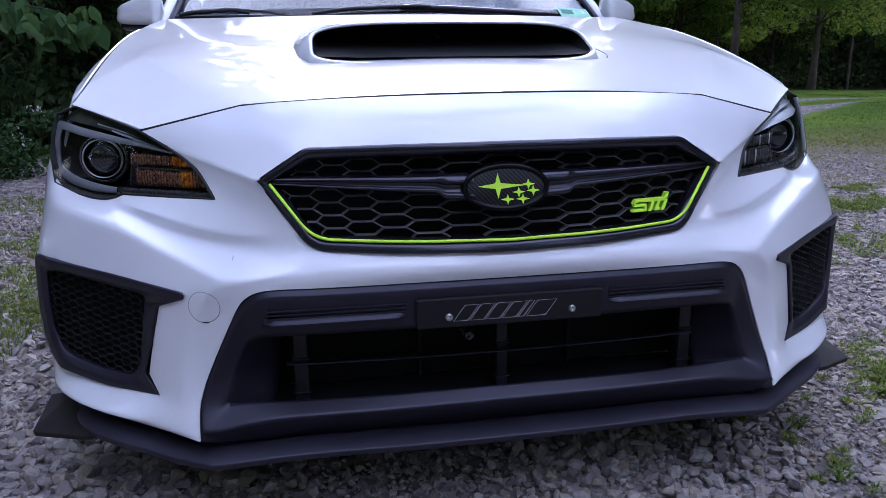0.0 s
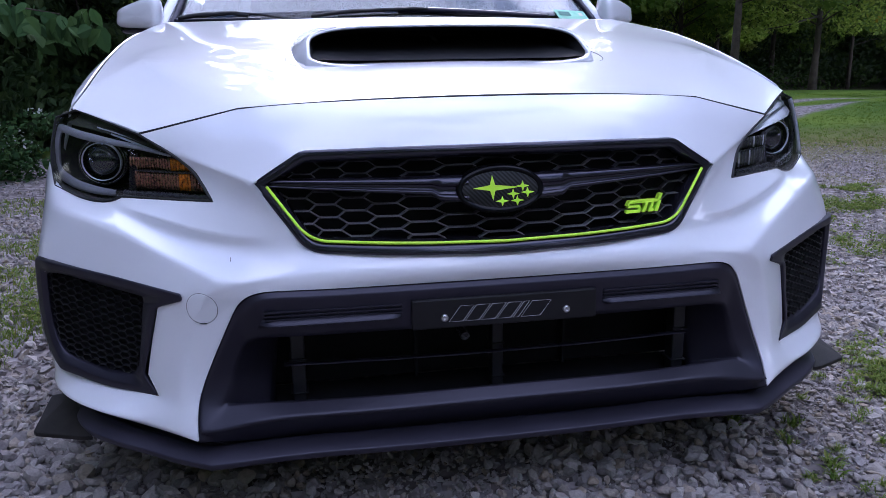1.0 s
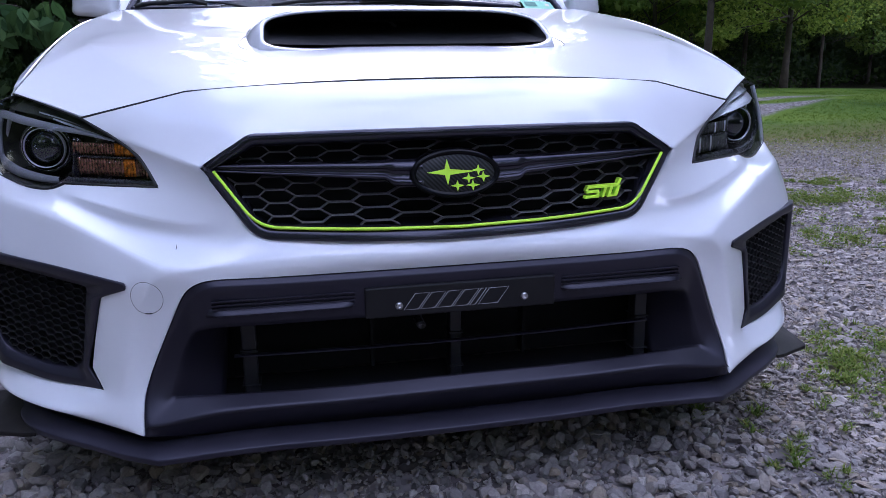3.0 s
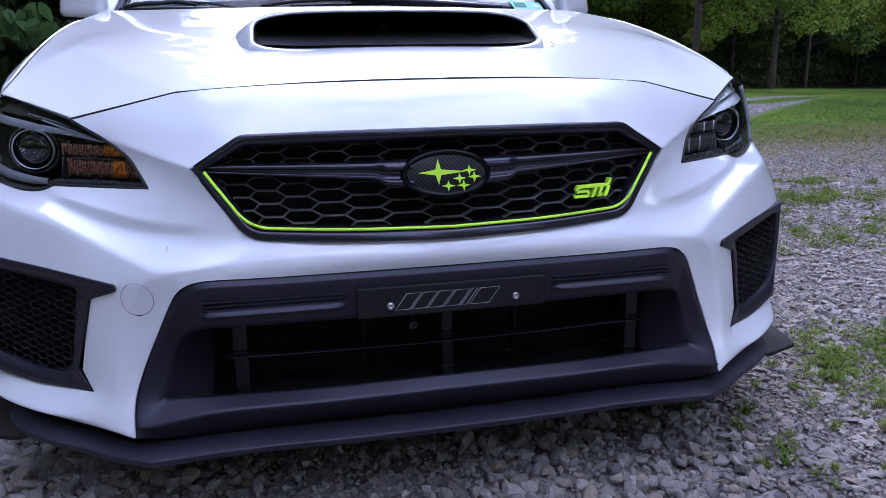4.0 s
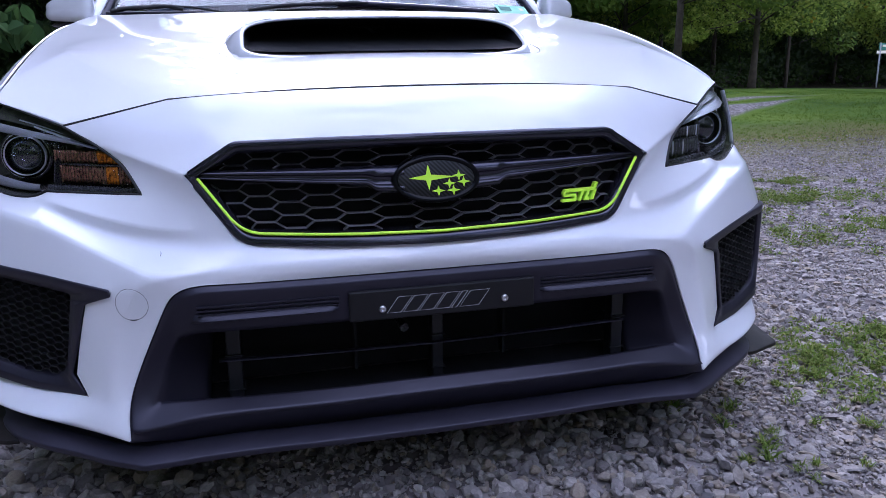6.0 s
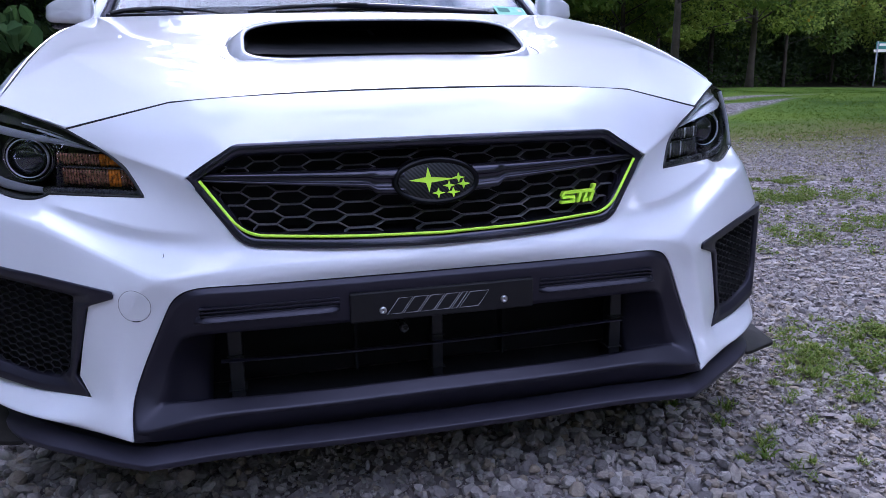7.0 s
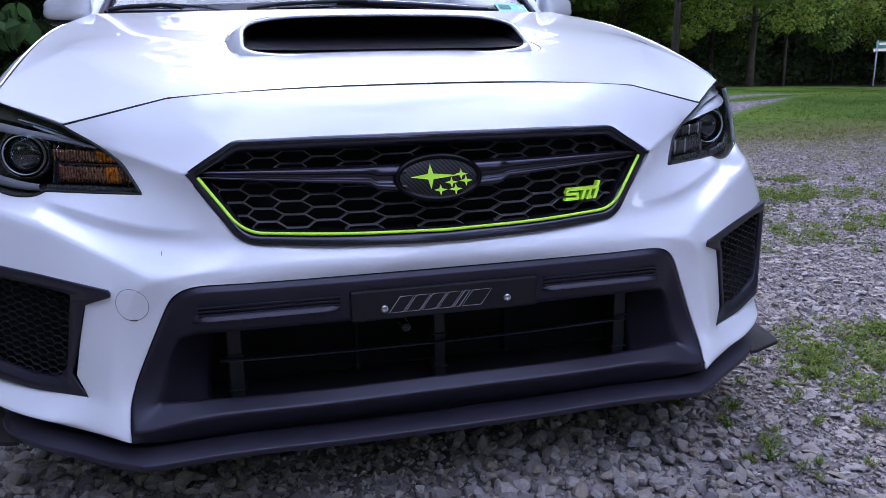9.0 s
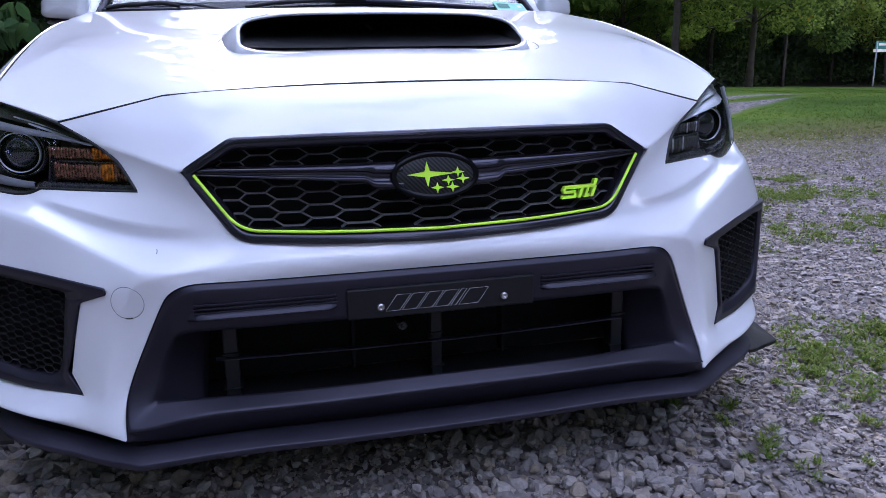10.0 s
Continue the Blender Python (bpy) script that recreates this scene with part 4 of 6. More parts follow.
        band("light_guide", [(0.843, 0.648), (0.80, 0.632), (0.75, 0.622), (0.706, 0.618)], [(0.857, 0.634), (0.812, 0.617), (0.757, 0.609), (0.702, 0.608)], SMOKE, "lower light guide arm, painted dark for its lack of reflections", 28)
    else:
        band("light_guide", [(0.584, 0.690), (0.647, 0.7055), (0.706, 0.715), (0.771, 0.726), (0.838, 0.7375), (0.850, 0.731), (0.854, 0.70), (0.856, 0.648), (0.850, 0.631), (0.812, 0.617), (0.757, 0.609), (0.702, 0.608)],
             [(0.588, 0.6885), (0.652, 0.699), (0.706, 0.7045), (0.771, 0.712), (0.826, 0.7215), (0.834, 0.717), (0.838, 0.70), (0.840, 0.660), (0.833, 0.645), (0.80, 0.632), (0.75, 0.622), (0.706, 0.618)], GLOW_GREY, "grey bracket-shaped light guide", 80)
    # bright slivers and tray between guide and hood; tray reflections painted, bright right, dark left
    band("upper_tray", [(0.600, 0.703), (0.650, 0.728), (0.722, 0.746), (0.797, 0.763), (0.842, 0.760)], [(0.590, 0.692), (0.647, 0.707), (0.706, 0.721), (0.771, 0.733), (0.845, 0.742)], SILVER_RING if s > 0 else HOUSING, "upper tray in bright silver for its sky reflection" if s > 0 else "upper tray in housing grey, its dark reflections painted in", 28, 0.012, 0.03, 0.002, 0.045 if s > 0 else 0.020)
    band("chrome_fin", [(0.612, 0.697), (0.665, 0.713), (0.712, 0.7255)], [(0.612, 0.6945), (0.665, 0.709), (0.712, 0.7225)], SILVER_RING, "thin bright fin", 16, 0.012, 0.006, 0.001)
    band("chrome_fin", [(0.640, 0.709), (0.690, 0.724), (0.745, 0.7365)], [(0.640, 0.7075), (0.690, 0.7215), (0.745, 0.7335)], SILVER_RING, "thin bright fin", 16, 0.016, 0.006, 0.001)
    # ribbed turn signal behind the lens, amber towards the grille
    for row, (z0, z1) in enumerate(((0.6620, 0.6845), (0.6260, 0.6575))):
        for k in range(25):
            x0 = 0.524 + 0.0056 * k + 0.009 * (row == 0)
            top = min(z1, 0.664 + 1.1 * (x0 - 0.532)) if row == 0 else min(z1, 0.632 + 1.6 * (x0 - 0.522))
            y0 = inner_y(x0, z0) + 0.012
            pts = [(s * (x0 + 0.0057 * t), y0 + 0.0057 * t * 0.62 - 0.0014 * math.sin(math.pi * t)) for t in (0, 0.25, 0.5, 0.75, 1)]
            rows = [[(x, y + 0.0012 * abs(2 * f - 1), z0 + (top - z0) * f) for x, y in pts] for f in (0, 0.35, 0.65, 1)]
            amber = (row == 0 and 1 < k < 10) or (row == 1 and 4 < k < 9)
            # right ribs: reflections put into the colour, dark with three bright glints
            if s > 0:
                sheet("signal_rib", rows, SATIN_METAL if k + 9 * row in (3, 15, 22) else (SMOKE, HOUSING)[k % 2], h, "ribbed reflector in painted dark tones and bright glints", thick=0.0012)
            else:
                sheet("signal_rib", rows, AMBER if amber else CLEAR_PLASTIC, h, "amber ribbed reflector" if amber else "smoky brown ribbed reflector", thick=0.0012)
    tube("signal_divider", [(s * x, inner_y(x, 0.66) + 0.004, 0.6598) for x in np.linspace(0.538, 0.66, 12)], 0.0014, SMOKE, h, "", 8)
    band("signal_sill", [(0.520, 0.6195), (0.60, 0.6205), (0.69, 0.6195)], [(0.515, 0.612), (0.60, 0.611), (0.69, 0.611)], SMOKE, "", 16, 0.006)
    band("signal_wall", [(0.672, 0.692), (0.676, 0.65), (0.680, 0.622)], [(0.655, 0.690), (0.660, 0.65), (0.664, 0.622)], GLOSS_BLACK, "", 12, 0.012, 0.03)


headlight(1), headlight(-1)

# front lip with end plates
lip_half = [(0.0, -0.006, 0.1640), (0.18, -0.006, 0.1650), (0.33, -0.005, 0.1680), (0.42, -0.004, 0.1670), (0.475, -0.003, 0.1645), (0.537, 0.001, 0.1605), (0.602, 0.043, 0.1590), (0.6565, 0.080, 0.1630), (0.711, 0.112, 0.1675), (0.762, 0.152, 0.1700), (0.797, 0.195, 0.168), (0.826, 0.255, 0.166), (0.845, 0.345, 0.164), (0.85, 0.43, 0.162)]
lip_half = [tuple(q) for q in spline(lip_half[:6], 20)] + [tuple(q) for q in spline(lip_half[5:], 32)[1:]]
lip_path = [(-x, y, z) for x, y, z in lip_half[:0:-1]] + lip_half


def lip_in(p, d, up):
    """Moves a lip point back from the edge by d."""
    x, y, z = p
    f = min(1.0, max(0.0, (abs(x) - 0.50) / 0.25))
    f = f * f * (3 - 2 * f)
    return (x - math.copysign(d * 0.6 * f, x), y + d * (1 - 0.35 * f), z + up)


lip_rows = [[lip_in(p, d, u) for p in lip_path] for d, u in ((0.06, -0.0125), (0.006, -0.0125), (0.0030, -0.0120), (0.0018, -0.0108), (0.0, -0.0014), (0.0004, -0.0002), (0.0014, 0.0006), (0.0030, 0.0014), (0.014, 0.0064), (0.026, 0.0115), (0.036, 0.0146), (0.0405, 0.0158), (0.0425, 0.0150), (0.0440, 0.0120), (0.060, 0.0100), (0.062, 0.045))]
front_lip = sheet("front_lip", lip_rows, LIP_BLACK, car, "satin black front splitter lip")
for s in (1, -1):
    fin = [(0.775, 0.165, 0.1565), (0.800, 0.175, 0.153), (0.900, 0.232, 0.143), (0.906, 0.240, 0.144), (0.902, 0.36, 0.168), (0.86, 0.36, 0.172)]
    v = [(s * x, y, z + 0.004) for x, y, z in fin] + [(s * x, y, z - 0.004) for x, y, z in fin]
    n = len(fin)
    me = outward(mesh_of("end_plate", v, [tuple(range(n)), tuple(range(2 * n - 1, n - 1, -1))] + [(i, (i + 1) % n, n + (i + 1) % n, n + i) for i in range(n)], False))
    bevel(part("end_plate", me, DUSTY_BLACK, front_lip, "flared splitter end plate"), 0.0015)

# body side
ARCH = ((0.905, 0.345), (3.555, 0.345))


def side_panel(s):
    rows = []
    ys = sorted(set([round(v, 3) for v in np.linspace(0.445, 4.42, 92)] + [0.535, 0.56, 1.25, 1.275, 3.185, 3.925]))
    for y in ys:
        low = 0.215
        for cy, r in ARCH:
            d = abs(y - cy)
            if d < 0.365:
                low = max(low, 0.325 + math.sqrt(0.365 ** 2 - d * d))
        low = max(low, 0.60 + 2.0 * max(0.0, 0.50 - y), 0.60 - (y - 0.47) * 4.0) if y < 0.57 else low
        top = float(np.interp(y, [0.42, 0.50, 0.62, 0.80, 1.05, 1.34, 2.0, 3.0, 3.8, 4.3, 4.45], [0.771, 0.806, 0.844, 0.886, 0.935, 0.976, 0.985, 1.0, 1.03, 1.02, 0.99]))
        edge = float(np.interp(y, [0.42, 0.50, 0.62, 0.80, 1.05, 1.34, 2.0, 3.0, 3.8, 4.3, 4.45], [0.801, 0.802, 0.799, 0.792, 0.775, 0.750, 0.785, 0.785, 0.76, 0.70, 0.64]))
        if y < 1.15:
            near = min(1.0, (1.15 - y) / 0.15)
            edge += near * (float(np.interp(y, [q[0] for q in flank], [q[1] for q in flank])) + 0.0032 - edge)
            top += near * (float(np.interp(y, [q[0] for q in flank], [q[2] for q in flank])) - 0.0005 - top)
        wide = float(np.interp(y, [0.42, 0.50, 0.60, 0.90, 1.3, 1.7, 3.0, 3.55, 4.1, 4.45], [0.862, 0.880, 0.893, 0.902, 0.890, 0.880, 0.882, 0.902, 0.88, 0.72]))
        row = []
        for k in range(25):
            v = 1 - (1 - k / 24) ** 1.5
            z = low + (top - low) * v
            f = max(0.0, (z - 0.56) / max(0.05, top - 0.56))
            full = math.sqrt(max(0.0, 1 - f ** 2.4))
            lean = min(1.0, max(0.0, (y - 0.75) / 0.8))
            x = edge + (wide - edge) * (full * lean + (1 - lean) * max(0.0, 1 - f) ** 0.75)
            x -= 0.02 * max(0.0, (0.45 - z) / 0.25) ** 1.5
            x += 0.016 * max(0.0, min(1.0, (1.0 - y) / 0.3)) * min(1.0, (y - 0.43) / 0.08) * math.exp(-((f - 0.93) / 0.05) ** 2)
            row.append((s * x, y, z))
        rows.append(row)
    ob = sheet("body_side", rows, PAINT, car, "white fender and door panel")
    so = ob.modifiers.new("thickness", "SOLIDIFY")
    so.thickness, so.offset = 0.004, 0
    return ob


side_panel(1), side_panel(-1)

# wheels
def wheel(s, y):
    w = new("wheel")
    w.parent = car
    o = Vector((s * 0.775, y, 0.325))

    def lathe(name, profile, mat, label="", n=56):
        rows = [[(o.x + s * d, o.y + r * math.cos(a), o.z + r * math.sin(a)) for a in np.linspace(0, 2 * math.pi, n, endpoint=False)] for r, d in profile]
        return sheet(name, rows, mat, w, label, closed=True)

    lathe("tyre", [(0.235, -0.115), (0.29, -0.122), (0.316, -0.112), (0.325, -0.09), (0.326, 0.0), (0.325, 0.09), (0.316, 0.112), (0.29, 0.122), (0.235, 0.115)], RUBBER, "black road tyre")
    lathe("rim", [(0.238, -0.115), (0.232, -0.09), (0.225, 0.0), (0.230, 0.09), (0.240, 0.112), (0.236, 0.116), (0.226, 0.10), (0.215, 0.03), (0.10, 0.02), (0.0005, 0.02)], ALLOY, "dark alloy rim")
    for k in range(10):
        a = 2 * math.pi * k / 10
        d = Vector((0, math.cos(a), math.sin(a)))
        tube("spoke", [o + Vector((s * 0.07, 0, 0)) + d * 0.04, o + Vector((s * 0.085, 0, 0)) + d * 0.14, o + Vector((s * 0.10, 0, 0)) + d * 0.23], 0.016, ALLOY, w, "", 8, 0.8)


for s in (1, -1):
    for cy in (0.905, 3.555):
        wheel(s, cy)
block("underbody", (-0.80, 0.25, 0.20), (0.80, 4.25, 0.26), VOID_BLACK, car, "dark underbody", 0.02)
block("engine_bay", (-0.62, 0.26, 0.26), (0.62, 1.2, 0.70), VOID_BLACK, car, "dark engine bay", 0.03)
for s in (1, -1):
    block("wheel_liner", (min(s * 0.60, s * 0.64), 0.50, 0.24), (max(s * 0.60, s * 0.64), 1.32, 0.72), VOID_BLACK, car, "dark wheel arch liner", 0.01)

# cowl, windscreen, cabin
cowl_rows = [[(x, 1.255 + 0.17 * (x / 0.74) ** 2 + d, 0.985 - 0.004 * (x / 0.74) ** 2 + u) for x in np.linspace(-0.765, 0.765, 41)] for d, u in ((-0.01, -0.02), (0.0, -0.004), (0.05, -0.012), (0.10, -0.006), (0.13, 0.004))]
sheet("cowl", cowl_rows, MATTE_BLACK, car, "black windscreen cowl panel")


def screen_pt(u, v):
    """Windscreen: u from side to side, v from cowl to roof."""
    w = 0.775 + (0.600 - 0.775) * v
    x = u * w
    return (x, 1.345 + 0.17 * u * u + 0.80 * v - 0.05 * u * u * v, 0.978 + 0.44 * v - 0.015 * u * u + 0.04 * math.sin(math.pi * v))


screen = sheet("windscreen", [[screen_pt(u, v) for u in np.linspace(-1, 1, 33)] for v in np.linspace(0, 1, 13)], WIND_GLASS, car, "clear windscreen", thick=0.005)
screen.visible_shadow = False
for s in (1, -1):
    tube("screen_pillar", [(screen_pt(s * 1.02, v)[0], screen_pt(s * 1.02, v)[1] + 0.02, screen_pt(s * 1.02, v)[2] - 0.01) for v in np.linspace(-0.06, 1.02, 16)], 0.034, PAINT, car, "white roof pillar", 12, 0.8)
    tube("screen_trim", [(screen_pt(s * 0.972, v)[0], screen_pt(s * 0.972, v)[1] - 0.008, screen_pt(s * 0.972, v)[2] + 0.006) for v in np.linspace(-0.02, 1.0, 16)], 0.010, MATTE_BLACK, car, "black screen trim", 8)
dash_rows = [[(x, 1.52 + 0.16 * (x / 0.7) ** 2 + d, z) for x in np.linspace(-0.66, 0.66, 21)] for d, z in ((-0.02, 0.95), (0.05, 0.985), (0.25, 0.995), (0.42, 0.97), (0.46, 0.75))]
sheet("dashboard", dash_rows, CABIN, car, "dark dashboard")
block("cabin_floor", (-0.72, 1.5, 0.34), (0.72, 3.9, 0.38), CABIN, car, "dark cabin floor")
roof_rows = []
for v in np.linspace(0, 1, 25):
    y = 2.10 + v * 1.25
    half = 0.60 - 0.03 * v
    crown = 1.425 + 0.045 * math.sin(math.pi * (0.12 + 0.80 * v)) - 0.015 * v
    roof_rows.append([(half * u, y, crown - 0.050 * abs(u) ** 2.6) for u in np.linspace(-1, 1, 21)])
sheet("roof", roof_rows, PAINT, car, "white roof", thick=0.006)
for s in (1, -1):
    rows = []
    for y, zt, xt in ((1.62, 1.02, 0.715), (1.80, 1.14, 0.690), (2.12, 1.345, 0.615), (2.60, 1.385, 0.600), (3.20, 1.365, 0.585), (3.55, 1.22, 0.62), (3.82, 1.08, 0.67)):
        rows.append([(s * (0.782 + (xt - 0.782) * v), y, 0.985 + (zt - 0.985) * v) for v in np.linspace(0, 1, 7)])
    w = sheet("side_window", rows, WIND_GLASS, car, "tinted side window", thick=0.005)
    w.visible_shadow = False
    tube("window_pillar", [(s * 0.745, 2.72, 0.985), (s * 0.68, 2.74, 1.18), (s * 0.60, 2.76, 1.385)], 0.03, MATTE_BLACK, car, "black door pillar", 10, 1.0)
    tube("rear_pillar", [(s * 0.585, 3.30, 1.375), (s * 0.64, 3.62, 1.21), (s * 0.70, 3.95, 1.04)], 0.055, PAINT, car, "white rear pillar", 12, 1.0)
    tube("roof_rail", [(s * 0.59, 2.08, 1.36), (s * 0.60, 2.6, 1.40), (s * 0.58, 3.32, 1.375)], 0.03, PAINT, car, "white roof edge", 10, 1.0)
rows = [[(u * (0.56 + 0.10 * v), 3.34 + 0.58 * v - 0.05 * u * u, 1.425 - 0.37 * v - 0.03 * u * u) for u in np.linspace(-1, 1, 15)] for v in np.linspace(0, 1, 8)]
sheet("rear_window", rows, WIND_GLASS, car, "tinted rear window", thick=0.005)
rows = [[(u * (0.72 - 0.04 * v), 3.90 + 0.56 * v - 0.05 * u * u, 1.055 - 0.02 * v - 0.025 * u * u + 0.02 * v * v) for u in np.linspace(-1, 1, 15)] for v in np.linspace(0, 1, 6)]
sheet("boot_lid", rows, PAINT, car, "white boot lid", thick=0.006)
rows = [[(u * 0.80, 4.46 - 0.10 * u * u + d, z) for u in np.linspace(-1, 1, 15)] for z, d in ((1.05, -0.01), (0.8, 0.02), (0.6, 0.05), (0.4, 0.05), (0.25, 0.0))]
sheet("rear_bumper", rows, PAINT, car, "white rear bumper", thick=0.006)
for s in (1, -1):
    block("tail_lamp", (min(s * 0.50, s * 0.76), 4.40, 0.82), (max(s * 0.50, s * 0.76), 4.475, 0.95), LAMP_RED, car, "red tail lamp", 0.015)

# wipers
def wiper(arm, arm_r, blade, blade_r, link):
    wp = tube("wiper", spline(arm, 30), arm_r, RUBBER, car, "black windscreen wiper", 8, 1.0, lambda q: 0.70 + 0.25 * (int(q * 9) % 2) + 0.08 * math.sin(29 * q))
    tube("blade", spline(blade, 24), blade_r, MATTE_BLACK, wp, "", 8)
    tube("link", spline(link, 16), 0.0036, RUBBER, wp, "", 6)


wiper([(-0.71, 1.395, 0.996), (-0.66, 1.39, 1.005), (-0.60, 1.385, 1.008), (-0.54, 1.38, 1.011), (-0.49, 1.38, 1.002)], 0.0085,
      [(-0.725, 1.42, 0.990), (-0.60, 1.40, 0.990), (-0.45, 1.385, 0.990)], 0.0080,
      [(-0.54, 1.38, 1.013), (-0.45, 1.38, 1.006), (-0.36, 1.385, 0.992)])
wiper([(-0.29, 1.375, 0.998), (-0.22, 1.37, 1.008), (-0.16, 1.37, 1.014), (-0.05, 1.37, 1.019), (0.04, 1.37, 1.022), (0.10, 1.375, 1.021)], 0.0075,
      [(0.00, 1.38, 1.020), (0.15, 1.38, 1.016), (0.35, 1.39, 1.006), (0.53, 1.41, 0.995)], 0.0095,
      [(-0.20, 1.385, 0.999), (0.02, 1.385, 1.006), (0.20, 1.39, 1.004)])

# sticker on the screen
st = [[(lambda p: (p[0], p[1] - 0.006, p[2] + 0.004))(screen_pt(u, v)) for u in np.linspace(0.775, 0.950, 6)] for v in np.linspace(0.035, 0.095, 4)]
sticker = sheet("screen_sticker", st, TEAL, car, "small teal registration sticker")
for u0, u1, v0, v1, ink in ((0.79, 0.855, 0.055, 0.082, SIGN_GREEN), (0.905, 0.928, 0.060, 0.078, SIGN_WHITE)):
    st = [[(lambda p: (p[0], p[1] - 0.0075, p[2] + 0.005))(screen_pt(u, v)) for u in np.linspace(u0, u1, 4)] for v in (v0, v1)]
    sheet("print_bar", st, ink, sticker)


# mirrors
def door_mirror(s):
    mir = new("door_mirror")
    mir.parent = car

    def pod(name, w, up, down, y0, deep, cz, mat, label):
        rows = []
        for v, sc in ((0.0, 0.002), (0.02, 0.62), (0.08, 0.80), (0.22, 0.93), (0.45, 1.0), (0.75, 1.0), (1.0, 0.96), (1.0, 0.9)):
            row = []
            for k in range(32):
                a = 2 * math.pi * k / 32
                c, sn = math.cos(a), math.sin(a)
                x = w * math.copysign(abs(c) ** 0.5, c) * sc
                f = x / w
                z = (up * (0.80 - 0.42 * f) if sn > 0 else down * (0.92 - 0.10 * f)) * math.copysign(abs(sn) ** 0.5, sn) * sc
                row.append((s * (0.866 + x - 0.25 * min(0.0, z)), y0 + deep * v + 0.85 * (x + 0.05), cz + z + 0.03 * x))
            rows.append(row)
        return sheet(name, rows, mat, mir, label, closed=True)

    pod("shell", 0.086, 0.064, 0.044, 1.50, 0.12, 1.014, PAINT, "white mirror shell")
    pod("lower_trim", 0.080, 0.010, 0.030, 1.53, 0.10, 0.982, GLOSS_BLACK, "black lower mirror trim")
    tube("foot", [(s * 0.765, 1.60, 0.975), (s * 0.80, 1.60, 0.985), (s * 0.85, 1.60, 0.998)], 0.022, GLOSS_BLACK, mir, "black mirror foot", 10, 1.3)


door_mirror(1), door_mirror(-1)


# round tow cover and a paint chip, laid on the bumper's skin
bpy.context.view_layer.update()
skin = front_bumper.evaluated_get(bpy.context.evaluated_depsgraph_get())


def on_skin(x, z, off=0.0):
    ok, at, normal, _ = skin.ray_cast(Vector((x, -0.5, z)), Vector((0, 1, 0)))
    return (at + normal * off) if ok else Vector((x, 0.05 - off, z))


def skin_ring(name, cx, cz, radii, mat, parent, label="", n=48, sx=1.0):
    rows = [[on_skin(cx + r * sx * math.cos(a), cz + r * math.sin(a), off) for a in np.linspace(0, 2 * math.pi, n, endpoint=False)] for r, off in radii]
    return sheet(name, rows, mat, parent, label, closed=True)


tow = skin_ring("tow_cover", -0.534, 0.4395, [(0.0284, 0.0000), (0.0281, 0.0004), (0.0270, 0.0005), (0.018, 0.0005), (0.002, 0.0005)], PAINT, car, "round white tow hook cover", sx=0.96)
skin_ring("cover_gap", -0.534, 0.4395, [(0.0290, 0.0001), (0.0287, 0.0003), (0.0282, 0.0002)], RUBBER, tow, "dark gap round the cover", sx=0.96)
tube("paint_chip", [on_skin(-0.4808, 0.523, 0.0003), on_skin(-0.480, 0.5205, 0.0003), on_skin(-0.481, 0.517, 0.0003)], 0.0005, RUBBER, car, "small dark paint chip", 6)
tube("cover_slot", [on_skin(-0.534 + dx, 0.4395 - math.sqrt(0.0284 ** 2 - (dx / 0.96) ** 2), 0.0004) for dx in np.linspace(-0.005, 0.006, 7)], 0.0011, RUBBER, tow, "dark pry slot", 6)

# seam where the scoop's flanks meet the hood
bpy.context.view_layer.update()
skins = [o.evaluated_get(bpy.context.evaluated_depsgraph_get()) for o in (hood, hood_scoop)]
for s in (1, -1):
    seam = []
    for q in spline([(0.345, 0.640, 0), (0.362, 0.590, 0), (0.370, 0.535, 0), (0.368, 0.490, 0), (0.358, 0.458, 0), (0.346, 0.444, 0)], 28):
        hits = [k.ray_cast(Vector((s * q.x, q.y, 1.5)), Vector((0, 0, -1))) for k in skins]
        hits = [(at, normal) for ok, at, normal, _ in hits if ok]
        if hits:
            at, normal = max(hits, key=lambda v: v[0].z)
            seam.append(at + normal * 0.0003)
    tube("scoop_seam", seam, 0.0010, RUBBER, hood, "fine dark seam beside the scoop", 6, 1.0, lambda q: 0.35 + 0.65 * math.sin(math.pi * q))


# ---- the ground ----
def lawn_edge(x):
    """Where the drive ends and the lawn begins, along y."""
    return 5.7 + 0.35 * math.sin(x * 1.3) + 0.25 * math.sin(x * 3.1 + 1)


def lift(x, y):
    """Gentle relief of the ground."""
    if y < 4:
        base = 0.0
    else:
        t = min(1.0, (y - 4) / 9)
        base = 0.18 * t * t * (3 - 2 * t) * max(0.0, min(1.0, (x - 3.0) / 5))
    base -= 0.65 * min(1.0, max(0.0, (math.hypot(x, y) - 14) / 18)) if y > 4 else 0
    base += 0.045 * noise.noise((x * 0.8, y * 0.6, 7.3)) * max(0.0, min(1.0, (y - 5.0) / 1.5)) * max(0.0, min(1.0, (x - 2.5) / 1.5))
    return base + 0.012 * noise.noise((x * 0.5, y * 0.5, 0.3)) * min(1.0, max(abs(x), abs(y - 1)) / 4)


